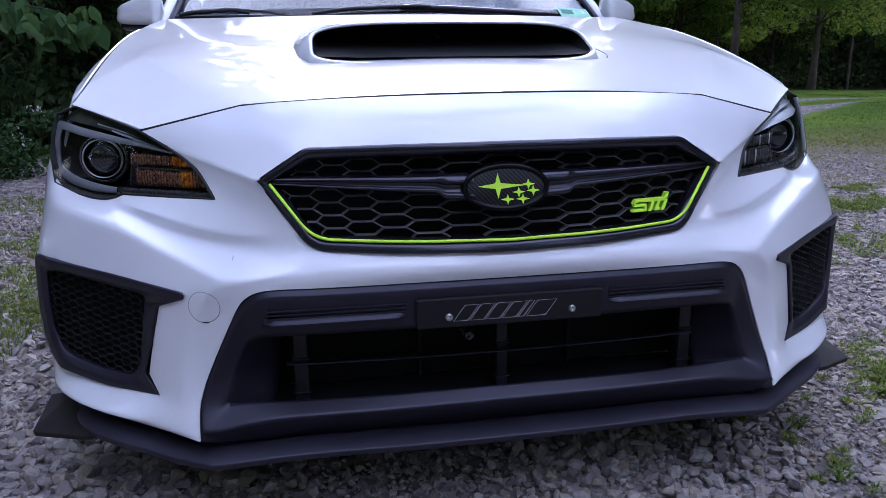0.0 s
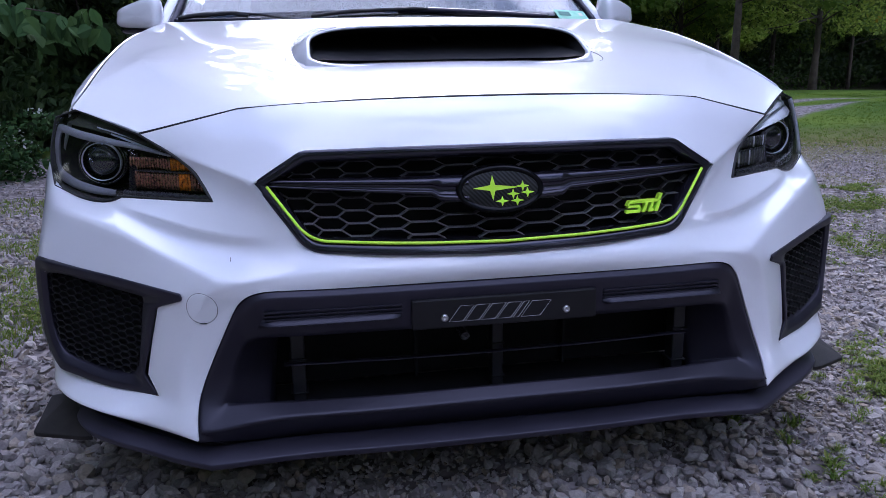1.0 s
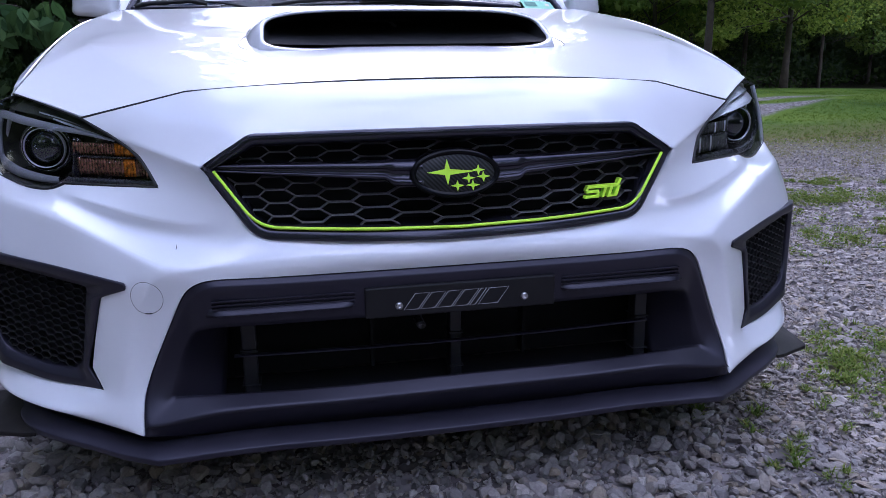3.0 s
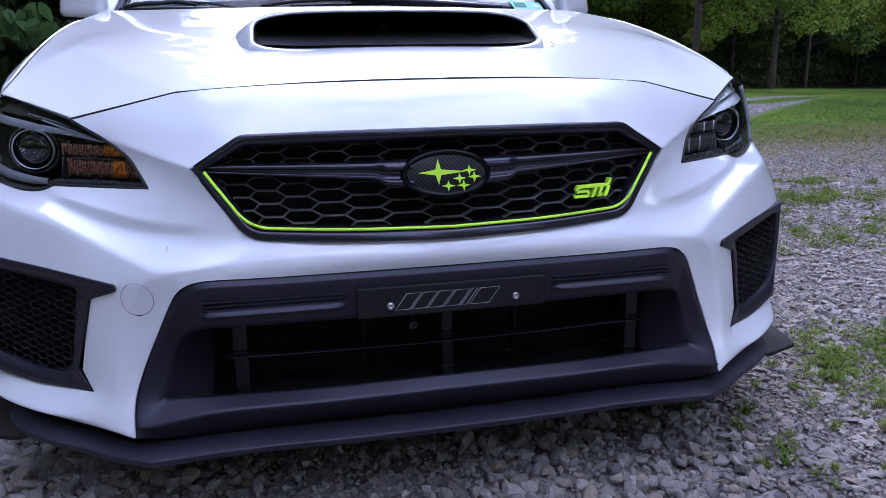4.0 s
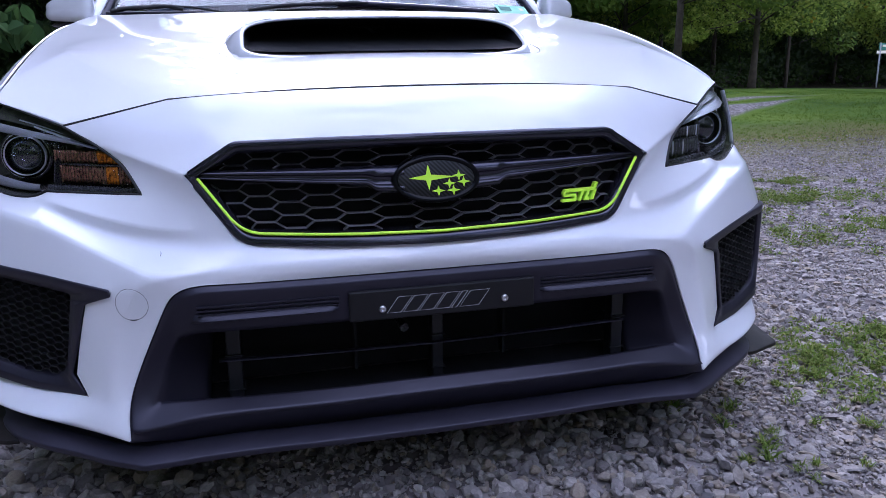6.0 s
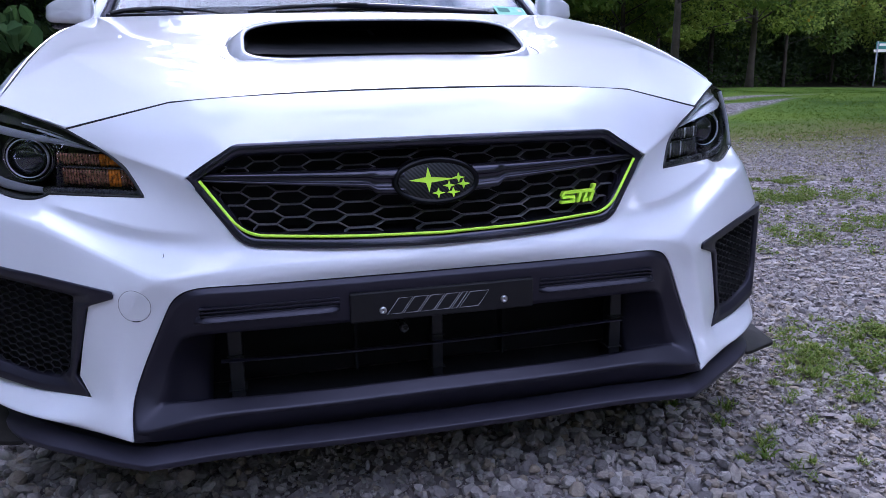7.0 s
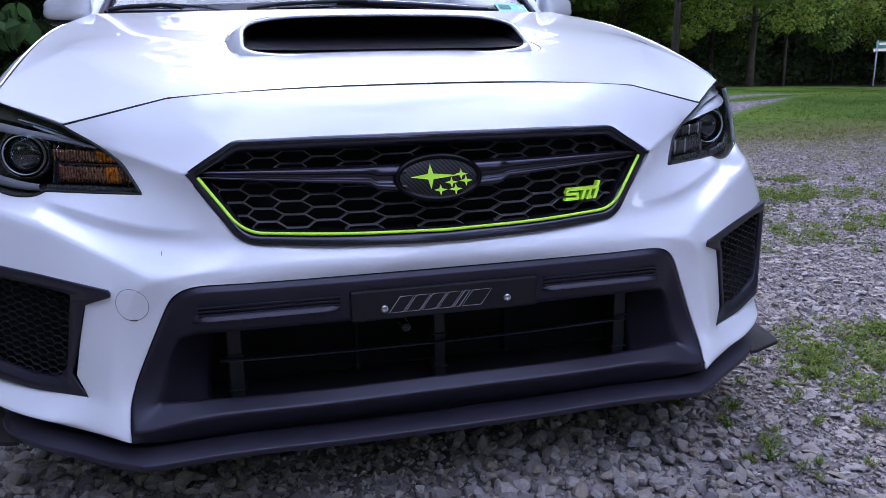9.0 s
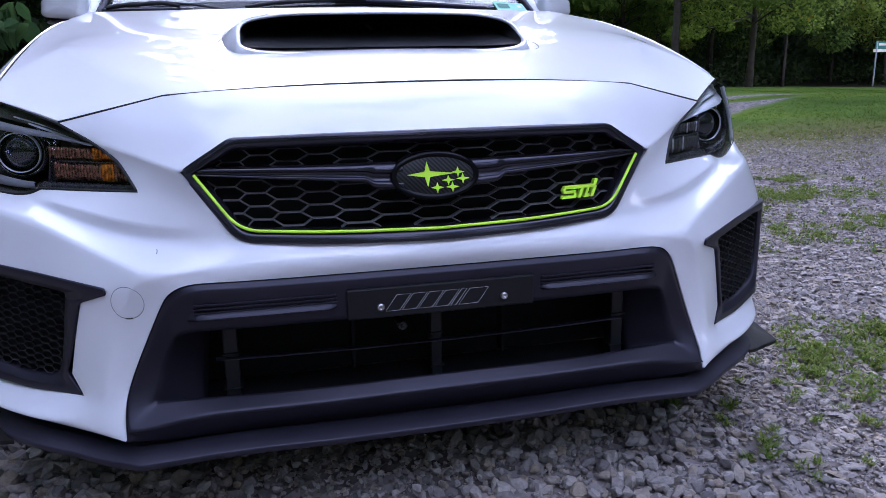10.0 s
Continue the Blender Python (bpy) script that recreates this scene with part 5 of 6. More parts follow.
def ground_material():
    m = material("gravel_and_grass_ground", (0.2, 0.19, 0.17), 0.95, spec=0.08)
    tc = m.node_tree.nodes.new("ShaderNodeTexCoord")
    sep = m.node_tree.nodes.new("ShaderNodeSeparateXYZ")
    wire(m, tc, "Object", sep, "Vector")

    def math_node(op, a, b=None):
        n = m.node_tree.nodes.new("ShaderNodeMath")
        n.operation = op
        for i, v in enumerate((a, b)):
            if v is None:
                continue
            if isinstance(v, (int, float)):
                n.inputs[i].default_value = v
            else:
                m.node_tree.links.new(v, n.inputs[i])
        return n.outputs[0]

    def smooth(v, lo, hi):
        r = m.node_tree.nodes.new("ShaderNodeMapRange")
        r.interpolation_type = "SMOOTHSTEP"
        r.inputs["From Min"].default_value, r.inputs["From Max"].default_value = lo, hi
        m.node_tree.links.new(v, r.inputs["Value"])
        return r.outputs["Result"]

    fine = noise_of(m, 55.0, 8.0, 0.7)
    mid = noise_of(m, 1.6, 5.0, 0.6)
    vor = m.node_tree.nodes.new("ShaderNodeTexVoronoi")
    vor.inputs["Scale"].default_value = 30
    wire(m, tc, "Object", vor, "Vector")
    gravel = blend(m, vor.outputs["Color"], 0.1, 0.9, ((0.095, 0.080, 0.076), (0.185, 0.162, 0.154), (0.32, 0.29, 0.28)), None)
    lawn = blend(m, fine.outputs["Fac"], 0.25, 0.75, ((0.048, 0.094, 0.013), (0.078, 0.132, 0.019), (0.116, 0.164, 0.032)), None)
    broad_tone = m.node_tree.nodes.new("ShaderNodeMix")
    broad_tone.data_type, broad_tone.blend_type = "RGBA", "MULTIPLY"
    broad_tone.inputs["Factor"].default_value = 1.0
    drift = noise_of(m, 0.55, 3.0, 0.6)
    tone = blend(m, drift.outputs["Fac"], 0.36, 0.62, ((0.58, 0.66, 0.6), (1.0, 1.0, 1.0), (1.3, 1.18, 1.0)), None)
    wire(m, lawn, "Color", broad_tone, "A")
    wire(m, tone, "Color", broad_tone, "B")
    dry = blend(m, fine.outputs["Fac"], 0.25, 0.75, ((0.075, 0.075, 0.024), (0.125, 0.118, 0.045), (0.17, 0.155, 0.075)), None)
    wob = math_node("MULTIPLY", math_node("SUBTRACT", mid.outputs["Fac"], 0.5), 2.2)
    yy = math_node("ADD", sep.outputs["Y"], wob)
    is_lawn = smooth(yy, 3.5, 5.6)
    # lane across the lawn
    sway = math_node("MULTIPLY", wob, 0.10)

    def across(slope, at):
        """How far a point lies beyond a line over the lawn."""
        return math_node("ADD", math_node("SUBTRACT", sep.outputs["Y"], math_node("ADD", math_node("MULTIPLY", sep.outputs["X"], slope), at)), sway)

    def between(lo, hi):
        return math_node("MULTIPLY", smooth(lo, 0.0, 0.22), math_node("SUBTRACT", 1.0, smooth(hi, -0.2, 0.05)))

    lane = between(across(0.74, 3.3), across(0.28, 7.36))
    lane2 = between(across(0.21, 8.26), across(-0.02, 10.6))
    no_lane = math_node("SUBTRACT", 1.0, math_node("MAXIMUM", lane, lane2))
    patch = math_node("MULTIPLY", smooth(mid.outputs["Fac"], 0.58, 0.68), math_node("MULTIPLY", smooth(sep.outputs["Y"], 1.5, 3.5), 0.6))
    g = math_node("MAXIMUM", math_node("MULTIPLY", is_lawn, no_lane), patch)
    mx = m.node_tree.nodes.new("ShaderNodeMix")
    mx.data_type = "RGBA"
    m.node_tree.links.new(g, mx.inputs["Factor"])
    turf = m.node_tree.nodes.new("ShaderNodeMix")
    turf.data_type = "RGBA"
    m.node_tree.links.new(smooth(yy, 5.3, 7.4), turf.inputs["Factor"])
    wire(m, dry, "Color", turf, "A")
    wire(m, broad_tone, "Result", turf, "B")
    wire(m, gravel, "Color", mx, "A")
    wire(m, turf, "Result", mx, "B")
    far = m.node_tree.nodes.new("ShaderNodeVectorMath")
    far.operation = "LENGTH"
    wire(m, tc, "Object", far, 0)
    # dark brown ground beyond about 23 m
    far_floor = blend(m, fine.outputs["Fac"], 0.3, 0.7, ((0.014, 0.012, 0.008), (0.030, 0.026, 0.015)), None)
    floor_mix = m.node_tree.nodes.new("ShaderNodeMix")
    floor_mix.data_type = "RGBA"
    m.node_tree.links.new(smooth(math_node("ADD", far.outputs["Value"], math_node("MULTIPLY", wob, 0.5)), 22.4, 23.4), floor_mix.inputs["Factor"])
    wire(m, mx, "Result", floor_mix, "A")
    wire(m, far_floor, "Color", floor_mix, "B")
    m.node_tree.links.new(floor_mix.outputs["Result"], bsdf(m).inputs["Base Color"])
    bumped(m, vor.outputs["Distance"], 0.6, 0.02)
    return m


def ground_sheet():
    def steps(lo, hi, near):
        v = list(np.arange(-3, 12, near)) + list(np.geomspace(12, hi, 26)) + list(-np.geomspace(3, -lo, 26))
        return sorted(set(round(float(q), 3) for q in v))
    xs, ys = steps(-900, 900, 0.25), steps(-900, 900, 0.25)
    verts = [(x, y, lift(x, y) - 0.012) for y in ys for x in xs]
    n = len(xs)
    faces = [(j * n + i, j * n + i + 1, (j + 1) * n + i + 1, (j + 1) * n + i) for j in range(len(ys) - 1) for i in range(n - 1)]
    return part("ground", mesh_of("ground", verts, faces), ground_material())


tagged(ground_sheet(), "grey gravel drive giving way to green lawn", "ground", kind="structure")


def scatter(name, mats, shapes, spots, label, category):
    """Many small pieces in one mesh: each spot is (shape, x, y, z, size, turn matrix, squash)."""
    vs, fs, off = [], [], 0
    for k, x, y, z, size, rot in spots:
        sv, sf = shapes[k]
        v = (sv * size) @ rot.T + np.array((x, y, z))
        vs.append(v)
        fs.append(sf + off)
        off += len(sv)
    v, f = np.concatenate(vs), np.concatenate(fs)
    me = bpy.data.meshes.new(name)
    w = f.shape[1]
    me.vertices.add(len(v))
    me.vertices.foreach_set("co", v.ravel())
    me.loops.add(f.size)
    me.loops.foreach_set("vertex_index", f.ravel().astype(np.int32))
    me.polygons.add(len(f))
    me.polygons.foreach_set("loop_start", np.arange(0, f.size, w, dtype=np.int32))
    me.update(calc_edges=True)
    me.validate()
    me.shade_flat()
    ob = part(name, me, mats)
    return tagged(ob, label, category, kind="stuff")


rng = np.random.default_rng(7)


def turn_of(rx, ry, rz):
    return np.array(Euler((rx, ry, rz)).to_matrix())


def stone_shapes(n=18, corners=13):
    """Crushed stone: hulls of a few random points, with sharp facets."""
    out = []
    for k in range(n):
        bm = bmesh.new()
        sx, sy, sz = rng.uniform(0.8, 1.3), rng.uniform(0.65, 1.0), rng.uniform(0.5, 0.85)
        for q in range(corners):
            d = Vector(rng.normal(size=3))
            d.normalize()
            d *= rng.uniform(0.85, 1.15)
            bm.verts.new((d.x * sx, d.y * sy, d.z * sz))
        bmesh.ops.convex_hull(bm, input=bm.verts)
        bmesh.ops.delete(bm, geom=[v for v in bm.verts if not v.link_faces], context="VERTS")
        bmesh.ops.triangulate(bm, faces=bm.faces)
        bm.verts.index_update()
        out.append((np.array([v.co[:] for v in bm.verts]), np.array([[v.index for v in f.verts] for f in bm.faces])))
        bm.free()
    return out


STONES = stone_shapes()


def worn_shapes(n=16):
    """Finer stones: a ball cut by random planes, so that the facets have slightly worn edges."""
    out = []
    for k in range(n):
        bm = bmesh.new()
        bmesh.ops.create_icosphere(bm, subdivisions=2, radius=1.0)
        planes = []
        for q in range(9):
            d = Vector(rng.normal(size=3))
            d.normalize()
            planes.append((d, rng.uniform(0.42, 0.76)))
        sx, sy, sz = rng.uniform(0.95, 1.45), rng.uniform(0.75, 1.05), rng.uniform(0.6, 0.9)
        for v in bm.verts:
            d = v.co.normalized()
            r = min([1.0] + [o / max(0.05, d.dot(p)) for p, o in planes])
            v.co = Vector((d.x * sx, d.y * sy, d.z * sz)) * r * (1 + float(rng.uniform(-0.02, 0.02)))
        bm.verts.index_update()
        out.append((np.array([v.co[:] for v in bm.verts]), np.array([[v.index for v in f.verts] for f in bm.faces])))
        bm.free()
    return out


WORN = worn_shapes()
PEBBLES = stone_shapes(12, 8)


def grass_patch(x, y):
    return 0.9 * noise.noise((x * 1.5 + 3.1, y * 1.35, 0.0)) + 0.5 * noise.noise((x * 3.6, y * 3.6, 4.0)) + 0.3 * noise.noise((x * 7, y * 7, 9.0))


def stone_spots(n, x0, x1, y0, y1, lo, hi, thin=0.0):
    out = []
    xs, ys = rng.uniform(x0, x1, n), rng.uniform(y0, y1, n)
    sizes = lo + (hi - lo) * rng.random(n) ** 2.2
    ang = rng.uniform(0, 6.28, (n, 3))
    for i in range(n):
        x, y = float(xs[i]), float(ys[i])
        if thin and grass_patch(x, y) > 0.0 and rng.random() < thin:
            continue
        if y > lawn_edge(x) - 2.4 * rng.random() ** 1.5:
            continue
        s = float(sizes[i])
        out.append((int(rng.integers(len(STONES))), x, y, lift(x, y) - 0.012 + s * 0.35, s, turn_of(ang[i, 0] * 0.12, ang[i, 1] * 0.12, ang[i, 2])))
    return out


def under_car(x, y):
    return abs(x) < 0.62 and y > 0.32


def near_bed(x, y):
    return -0.55 < y < 0.55 and -1.2 < x < 1.55


front = [q for q in stone_spots(8200, -1.2, 1.55, -0.55, 0.55, 0.0085, 0.0225) if not under_car(q[1], q[2])]


def coarse(x):
    """Fine gravel before the middle of the car and out by the drive, coarse stones between."""
    return float(np.interp(x, [-0.55, -0.32, -0.05, 0.12, 0.50, 0.80, 1.2], [1.12, 0.62, 0.58, 1.0, 1.05, 0.55, 0.5]))


front = [(k, x, y, z - 0.35 * sz * (1 - coarse(x)) + sz * coarse(x) * float(rng.uniform(-0.1, 0.55)), sz * coarse(x), r) for k, x, y, z, sz, r in front]
scatter("gravel", STONE, WORN, [(q[0] % len(WORN), *q[1:]) for q in front], "loose grey crushed limestone gravel before the car", "gravel")
right_bed = [q for q in stone_spots(19000, 0.7, 2.6, 0.4, 2.6, 0.004, 0.012, 0.65) if not near_bed(q[1], q[2])]
near = [q for q in stone_spots(13000, -1.6, 1.7, -0.55, 1.0, 0.005, 0.019) if not near_bed(q[1], q[2]) and not under_car(q[1], q[2])]
near += stone_spots(6000, -2.2, -0.8, 0.0, 3.4, 0.007, 0.020, 0.5)
FLAT = [(v * np.array((1.0, 1.0, 0.42)), f) for v, f in STONES]
slabs = [(k, x, y, lift(x, y) - 0.005, sz, turn_of(rng.normal(0, 0.07), rng.normal(0, 0.07), rng.uniform(0, 6.28))) for k, x, y, z, sz, r in stone_spots(2400, 0.70, 2.4, -0.55, 1.7, 0.008, 0.022)]
scatter("gravel", STONE, FLAT, slabs, "flat grey stones pressed into the drive", "gravel")
small = stone_spots(9000, 0.75, 1.7, -0.55, 0.9, 0.003, 0.009) + stone_spots(15000, -1.2, 1.55, -0.55, 0.75, 0.0035, 0.009)
scatter("gravel", STONE, PEBBLES, [(q[0] % len(PEBBLES), *q[1:]) for q in small + right_bed if not under_car(q[1], q[2])], "fine grey limestone chips between the stones", "gravel")
scatter("gravel", STONE, STONES, near, "loose grey crushed limestone gravel", "gravel")
mid_stones = stone_spots(22000, 1.0, 6.0, 1.5, 5.6, 0.006, 0.015, 0.6) + stone_spots(6000, -4.0, -1.0, 1.0, 5.0, 0.009, 0.024, 0.6) + stone_spots(16000, 2.2, 7.0, 2.6, 5.9, 0.004, 0.010, 0.4)
scatter("gravel", STONE, PEBBLES, [(q[0] % len(PEBBLES), *q[1:]) for q in mid_stones], "loose grey gravel further along the drive", "gravel")


def blade_shapes(n=10):
    out = []
    for k in range(n):
        h, w, b = 1.0, rng.uniform(0.05, 0.09), rng.uniform(0.2, 0.7)
        v = np.array([(-w, 0, 0), (w, 0, 0), (w * 0.7, b * 0.3, h * 0.5), (-w * 0.7, b * 0.3, h * 0.5), (0.1 * w, b, h * 0.85), (-0.1 * w, b, h * 0.85)])
        out.append((v, np.array([(0, 1, 2, 3), (3, 2, 4, 5)])))
    return out


BLADES = blade_shapes()


def blade_spots(n, x0, x1, y0, y1, lo, hi, rule):
    out = []
    while len(out) < n:
        x, y = rng.uniform(x0, x1), rng.uniform(y0, y1)
        if not rule(x, y):
            n -= 0.15
            continue
        for k in range(int(rng.integers(3, 8))):
            bx, by = x + rng.normal(0, 0.012), y + rng.normal(0, 0.012)
            out.append((int(rng.integers(len(BLADES))), bx, by, lift(bx, by) - 0.01, rng.uniform(lo, hi), turn_of(rng.normal(0, 0.25), rng.normal(0, 0.25), rng.uniform(0, 6.28))))
    return out


def rosette_shapes(n=8):
    """Narrow blades that rise from the root and arch outwards to a point."""
    out = []
    for k in range(n):
        w, rise, reach = rng.uniform(0.045, 0.075), rng.uniform(0.45, 0.95), rng.uniform(0.5, 0.9)
        sway = rng.uniform(-0.15, 0.15)
        v = []
        for t in (0.0, 0.3, 0.6, 0.85, 1.0):
            half = w * (0.7 + 0.6 * t if t < 0.4 else 1.25 * (1.02 - t))
            c = (sway * t * t, reach * t, rise * (1.5 * t - 0.95 * t * t))
            v += [(c[0] - half, c[1], c[2]), (c[0] + half, c[1], c[2])]
        out.append((np.array(v), np.array([(2 * i, 2 * i + 1, 2 * i + 3, 2 * i + 2) for i in range(4)])))
    return out


ROSETTE = rosette_shapes()


def rosettes(places, blades=(12, 24)):
    out = []
    for x, y, wide, tall in places:
        for q in range(max(2, int(130 * wide))):
            cx, cy = x + rng.normal(0, wide * 0.5), y + rng.normal(0, wide * 0.4)
            for k in range(int(rng.integers(*blades))):
                bx, by = cx + rng.normal(0, 0.006), cy + rng.normal(0, 0.006)
                out.append((int(rng.integers(len(ROSETTE))), bx, by, lift(bx, by), tall * rng.uniform(0.55, 1.35), turn_of(rng.normal(0, 0.2), rng.normal(0, 0.2), rng.uniform(0, 6.28))))
    return out


# single weeds by the lip's end, then looser ones further along the drive
weed_places = [
    (0.63, 0.24, 0.039, 0.03), (0.76, 0.21, 0.031, 0.03), (0.7, 0.13, 0.03, 0.03), (0.65, -0.01, 0.02, 0.03), (0.72, 0.01, 0.045, 0.036), (0.98, 0.29, 0.034, 0.026),
    (1.0, 0.43, 0.03, 0.026), (1.19, 0.22, 0.03, 0.026), (1.01, 0.03, 0.036, 0.028), (0.93, 0.08, 0.022, 0.03), (1.2, 0.44, 0.048, 0.026), (1.15, 0.51, 0.038, 0.026),
    (1.26, 0.41, 0.032, 0.024), (0.95, 0.2, 0.023, 0.026), (0.76, -0.07, 0.036, 0.024), (1.09, 0.15, 0.052, 0.024), (1.01, 0.12, 0.014, 0.02), (0.88, -0.1, 0.012, 0.02),
    (0.78, 0.07, 0.038, 0.018), (0.75, -0.13, 0.016, 0.02), (1.36, 0.51, 0.062, 0.028), (1.47, 0.52, 0.053, 0.026), (1.35, 0.35, 0.032, 0.026), (0.87, 0.32, 0.024, 0.022),
]
while len(weed_places) < 270:
    x, y = rng.uniform(0.95, 3.6), rng.uniform(0.25, 3.2)
    if grass_patch(x, y) > rng.uniform(-0.1, 0.45):
        weed_places.append((x, y, rng.uniform(0.03, 0.09), rng.uniform(0.018, 0.034)))
scatter("weed_tufts", GRASS, ROSETTE, rosettes(weed_places), "small green tufts of weed between the stones", "weeds")
tufts = blade_spots(5000, 0.95, 3.4, 0.25, 2.6, 0.010, 0.024, lambda x, y: grass_patch(x, y) > 0.12)
tufts += blade_spots(16000, -3.0, -0.97, 0.1, 4.6, 0.015, 0.040, lambda x, y: grass_patch(x, y) + 0.5 * math.exp(-((y - 3.7) / 0.3) ** 2) - 0.6 * math.exp(-((y - 4.5) / 0.45) ** 2) + (0.12 if y < 2.6 else 0.0) > 0.05)
tufts += blade_spots(9000, -1.8, -1.0, 0.25, 2.2, 0.012, 0.030, lambda x, y: noise.noise((x * 3.2, y * 2.4, 6.0)) > 0.02)
scatter("grass", GRASS, BLADES, tufts, "short green weeds growing through gravel", "grass")
straw = blade_spots(34000, 1.2, 7.5, 1.8, 5.8, 0.008, 0.022, lambda x, y: grass_patch(x, y) + 0.22 * (y - 3.6) > 0.0)
scatter("grass", DRY_GRASS, BLADES, straw, "sparse olive dry grass where lawn meets gravel", "grass")


def weeds():
    t = tagged(new("weeds"), "low green weeds in patches over the gravel", "weeds", kind="stuff")
    clumps = []
    while len(clumps) < 1500:
        x, y = rng.uniform(0.8, 4.6), rng.uniform(0.0, 5.2)
        if len(clumps) > 1150:
            x, y = rng.uniform(-2.6, -0.95), rng.uniform(0.0, 4.0)
        if y < 2.8 and grass_patch(x, y) > rng.uniform(-0.05, 0.3):
            clumps.append((x, y, lift(x, y) + 0.006, rng.uniform(0.02, 0.055)))
    return t, clumps


def on_lawn(x, y):
    return y > lawn_edge(x) - 0.6 and not 0.74 * x + 3.2 < y < 0.28 * x + 7.4 and not 0.21 * x + 8.2 < y < 10.6


lawn_blades = blade_spots(75000, 3.0, 13.0, 4.8, 12.0, 0.012, 0.028, on_lawn)
lawn_blades += blade_spots(6000, -5.0, -1.5, 4.4, 6.5, 0.03, 0.08, on_lawn)
scatter("grass", LAWN_GRASS, BLADES, lawn_blades, "mown green lawn grass beside the drive", "grass")


# ---- trees and bushes ----
def leaf_shapes(wide, n=6):
    out = []
    for k in range(n):
        w, d = wide * rng.uniform(0.8, 1.2), rng.uniform(0.08, 0.25)
        v = np.array([(0, 0, 0), (w, 0.45, -d * 0.5), (0, 1.0, -d), (-w, 0.45, -d * 0.5)])
        out.append((v, np.array([(0, 1, 2), (0, 2, 3)])))
    return out


LEAVES = leaf_shapes(0.34)


def broad_shapes(n=6):
    """Pointed oval leaves, folded along the midrib."""
    out = []
    for k in range(n):
        w, d, c = 0.30 * rng.uniform(0.8, 1.15), rng.uniform(0.03, 0.10), rng.uniform(0.05, 0.22)
        right = [(0, 0, 0), (w * 0.75, 0.20, d), (w, 0.48, d - c * 0.3), (w * 0.55, 0.78, d * 0.5 - c * 0.7), (0, 1.0, -c)]
        left = [(-x, y, z) for x, y, z in right[1:4]]
        out.append((np.array(right + left), np.array([(0, 1, 2, 3, 4), (0, 4, 7, 6, 5)])))
    return out


BROAD = broad_shapes()


def leaf_cloud(name, clumps, per, size, mat, parent, spread=0.9, droop=0.5, label="", shapes=LEAVES):
    """Leaves round clump centres (x, y, z, radius)."""
    spots = []
    for cx, cy, cz, r in clumps:
        d = rng.normal(size=(per, 3))
        d /= np.linalg.norm(d, axis=1)[:, None]
        q = d * (r * rng.uniform(0.35, 1.0, (per, 1)) ** 0.6) * np.array((1, 1, 0.7))
        for i in range(per):
            a = math.atan2(d[i, 0], -d[i, 1]) + rng.normal(0, 0.8)
            spots.append((int(rng.integers(len(shapes))), cx + q[i, 0], cy + q[i, 1], cz + q[i, 2], size * rng.uniform(0.6, 1.3), turn_of(-droop + rng.normal(0, 0.5), rng.normal(0, 0.5), -a + math.pi)))
    vs, fs, off = [], [], 0
    for k, x, y, z, s, rot in spots:
        sv, sf = shapes[k]
        vs.append((sv * s) @ rot.T + np.array((x, y, z)))
        fs.append(sf + off)
        off += len(sv)
    v, f = np.concatenate(vs), np.concatenate(fs)
    me = bpy.data.meshes.new(name)
    me.from_pydata(v.tolist(), [], f.tolist())
    return part(name, me, mat, parent, label)


weed_thing, weed_clumps = weeds()
leaf_cloud("leaves", weed_clumps, 36, 0.011, GRASS, weed_thing, droop=-0.3)


def tree(x, y, height, crown_from, radius, leaf, per, clump_n, mat, label, lean=0.0, thick=0.16):
    t = tagged(new("tree"), label, "tree", group="trees at the wood's edge")
    path = [(lean * k * k * 0.4 + 0.05 * math.sin(k * 7), 0.04 * math.sin(k * 5), height * 0.9 * k) for k in np.linspace(0, 1, 10)]
    tube("trunk", path, thick, BARK, t, "rough grey-brown trunk", 10, 1.0, lambda q: 1.25 - 1.05 * q if q > 0.06 else 1.6 - 4 * q, (0, 1, 0))
    clumps = []
    for k in range(clump_n):
        f = (k + 0.5) / clump_n
        z = crown_from + (height - crown_from) * f
        spread = radius * (0.45 + 0.75 * math.sin(math.pi * min(1, 0.15 + 0.8 * f)))
        a = k * 2.4 + rng.uniform(-0.5, 0.5)
        d = spread * rng.uniform(0.35, 1.0)
        c = (d * math.cos(a) + lean * f, d * math.sin(a), z + rng.uniform(-0.2, 0.2))
        clumps.append((*c, radius * rng.uniform(0.27, 0.43)))
        if k % 2 == 0:
            z0 = max(crown_from * 0.8, z - 0.5 * d)
            start = Vector((lean * (z0 / height) ** 2 * 0.4, 0, z0))
            tube("limb", [start, start.lerp(Vector(c), 0.5) + Vector((0, 0, 0.1)), c], thick * 0.32, BARK, t, "", 6, 1.0, lambda q: 1 - 0.75 * q)
    leaf_cloud("crown", clumps, per, leaf, mat, t)
    t.matrix_basis = pose(x, y, lift(x, y) - 0.05)
    return t


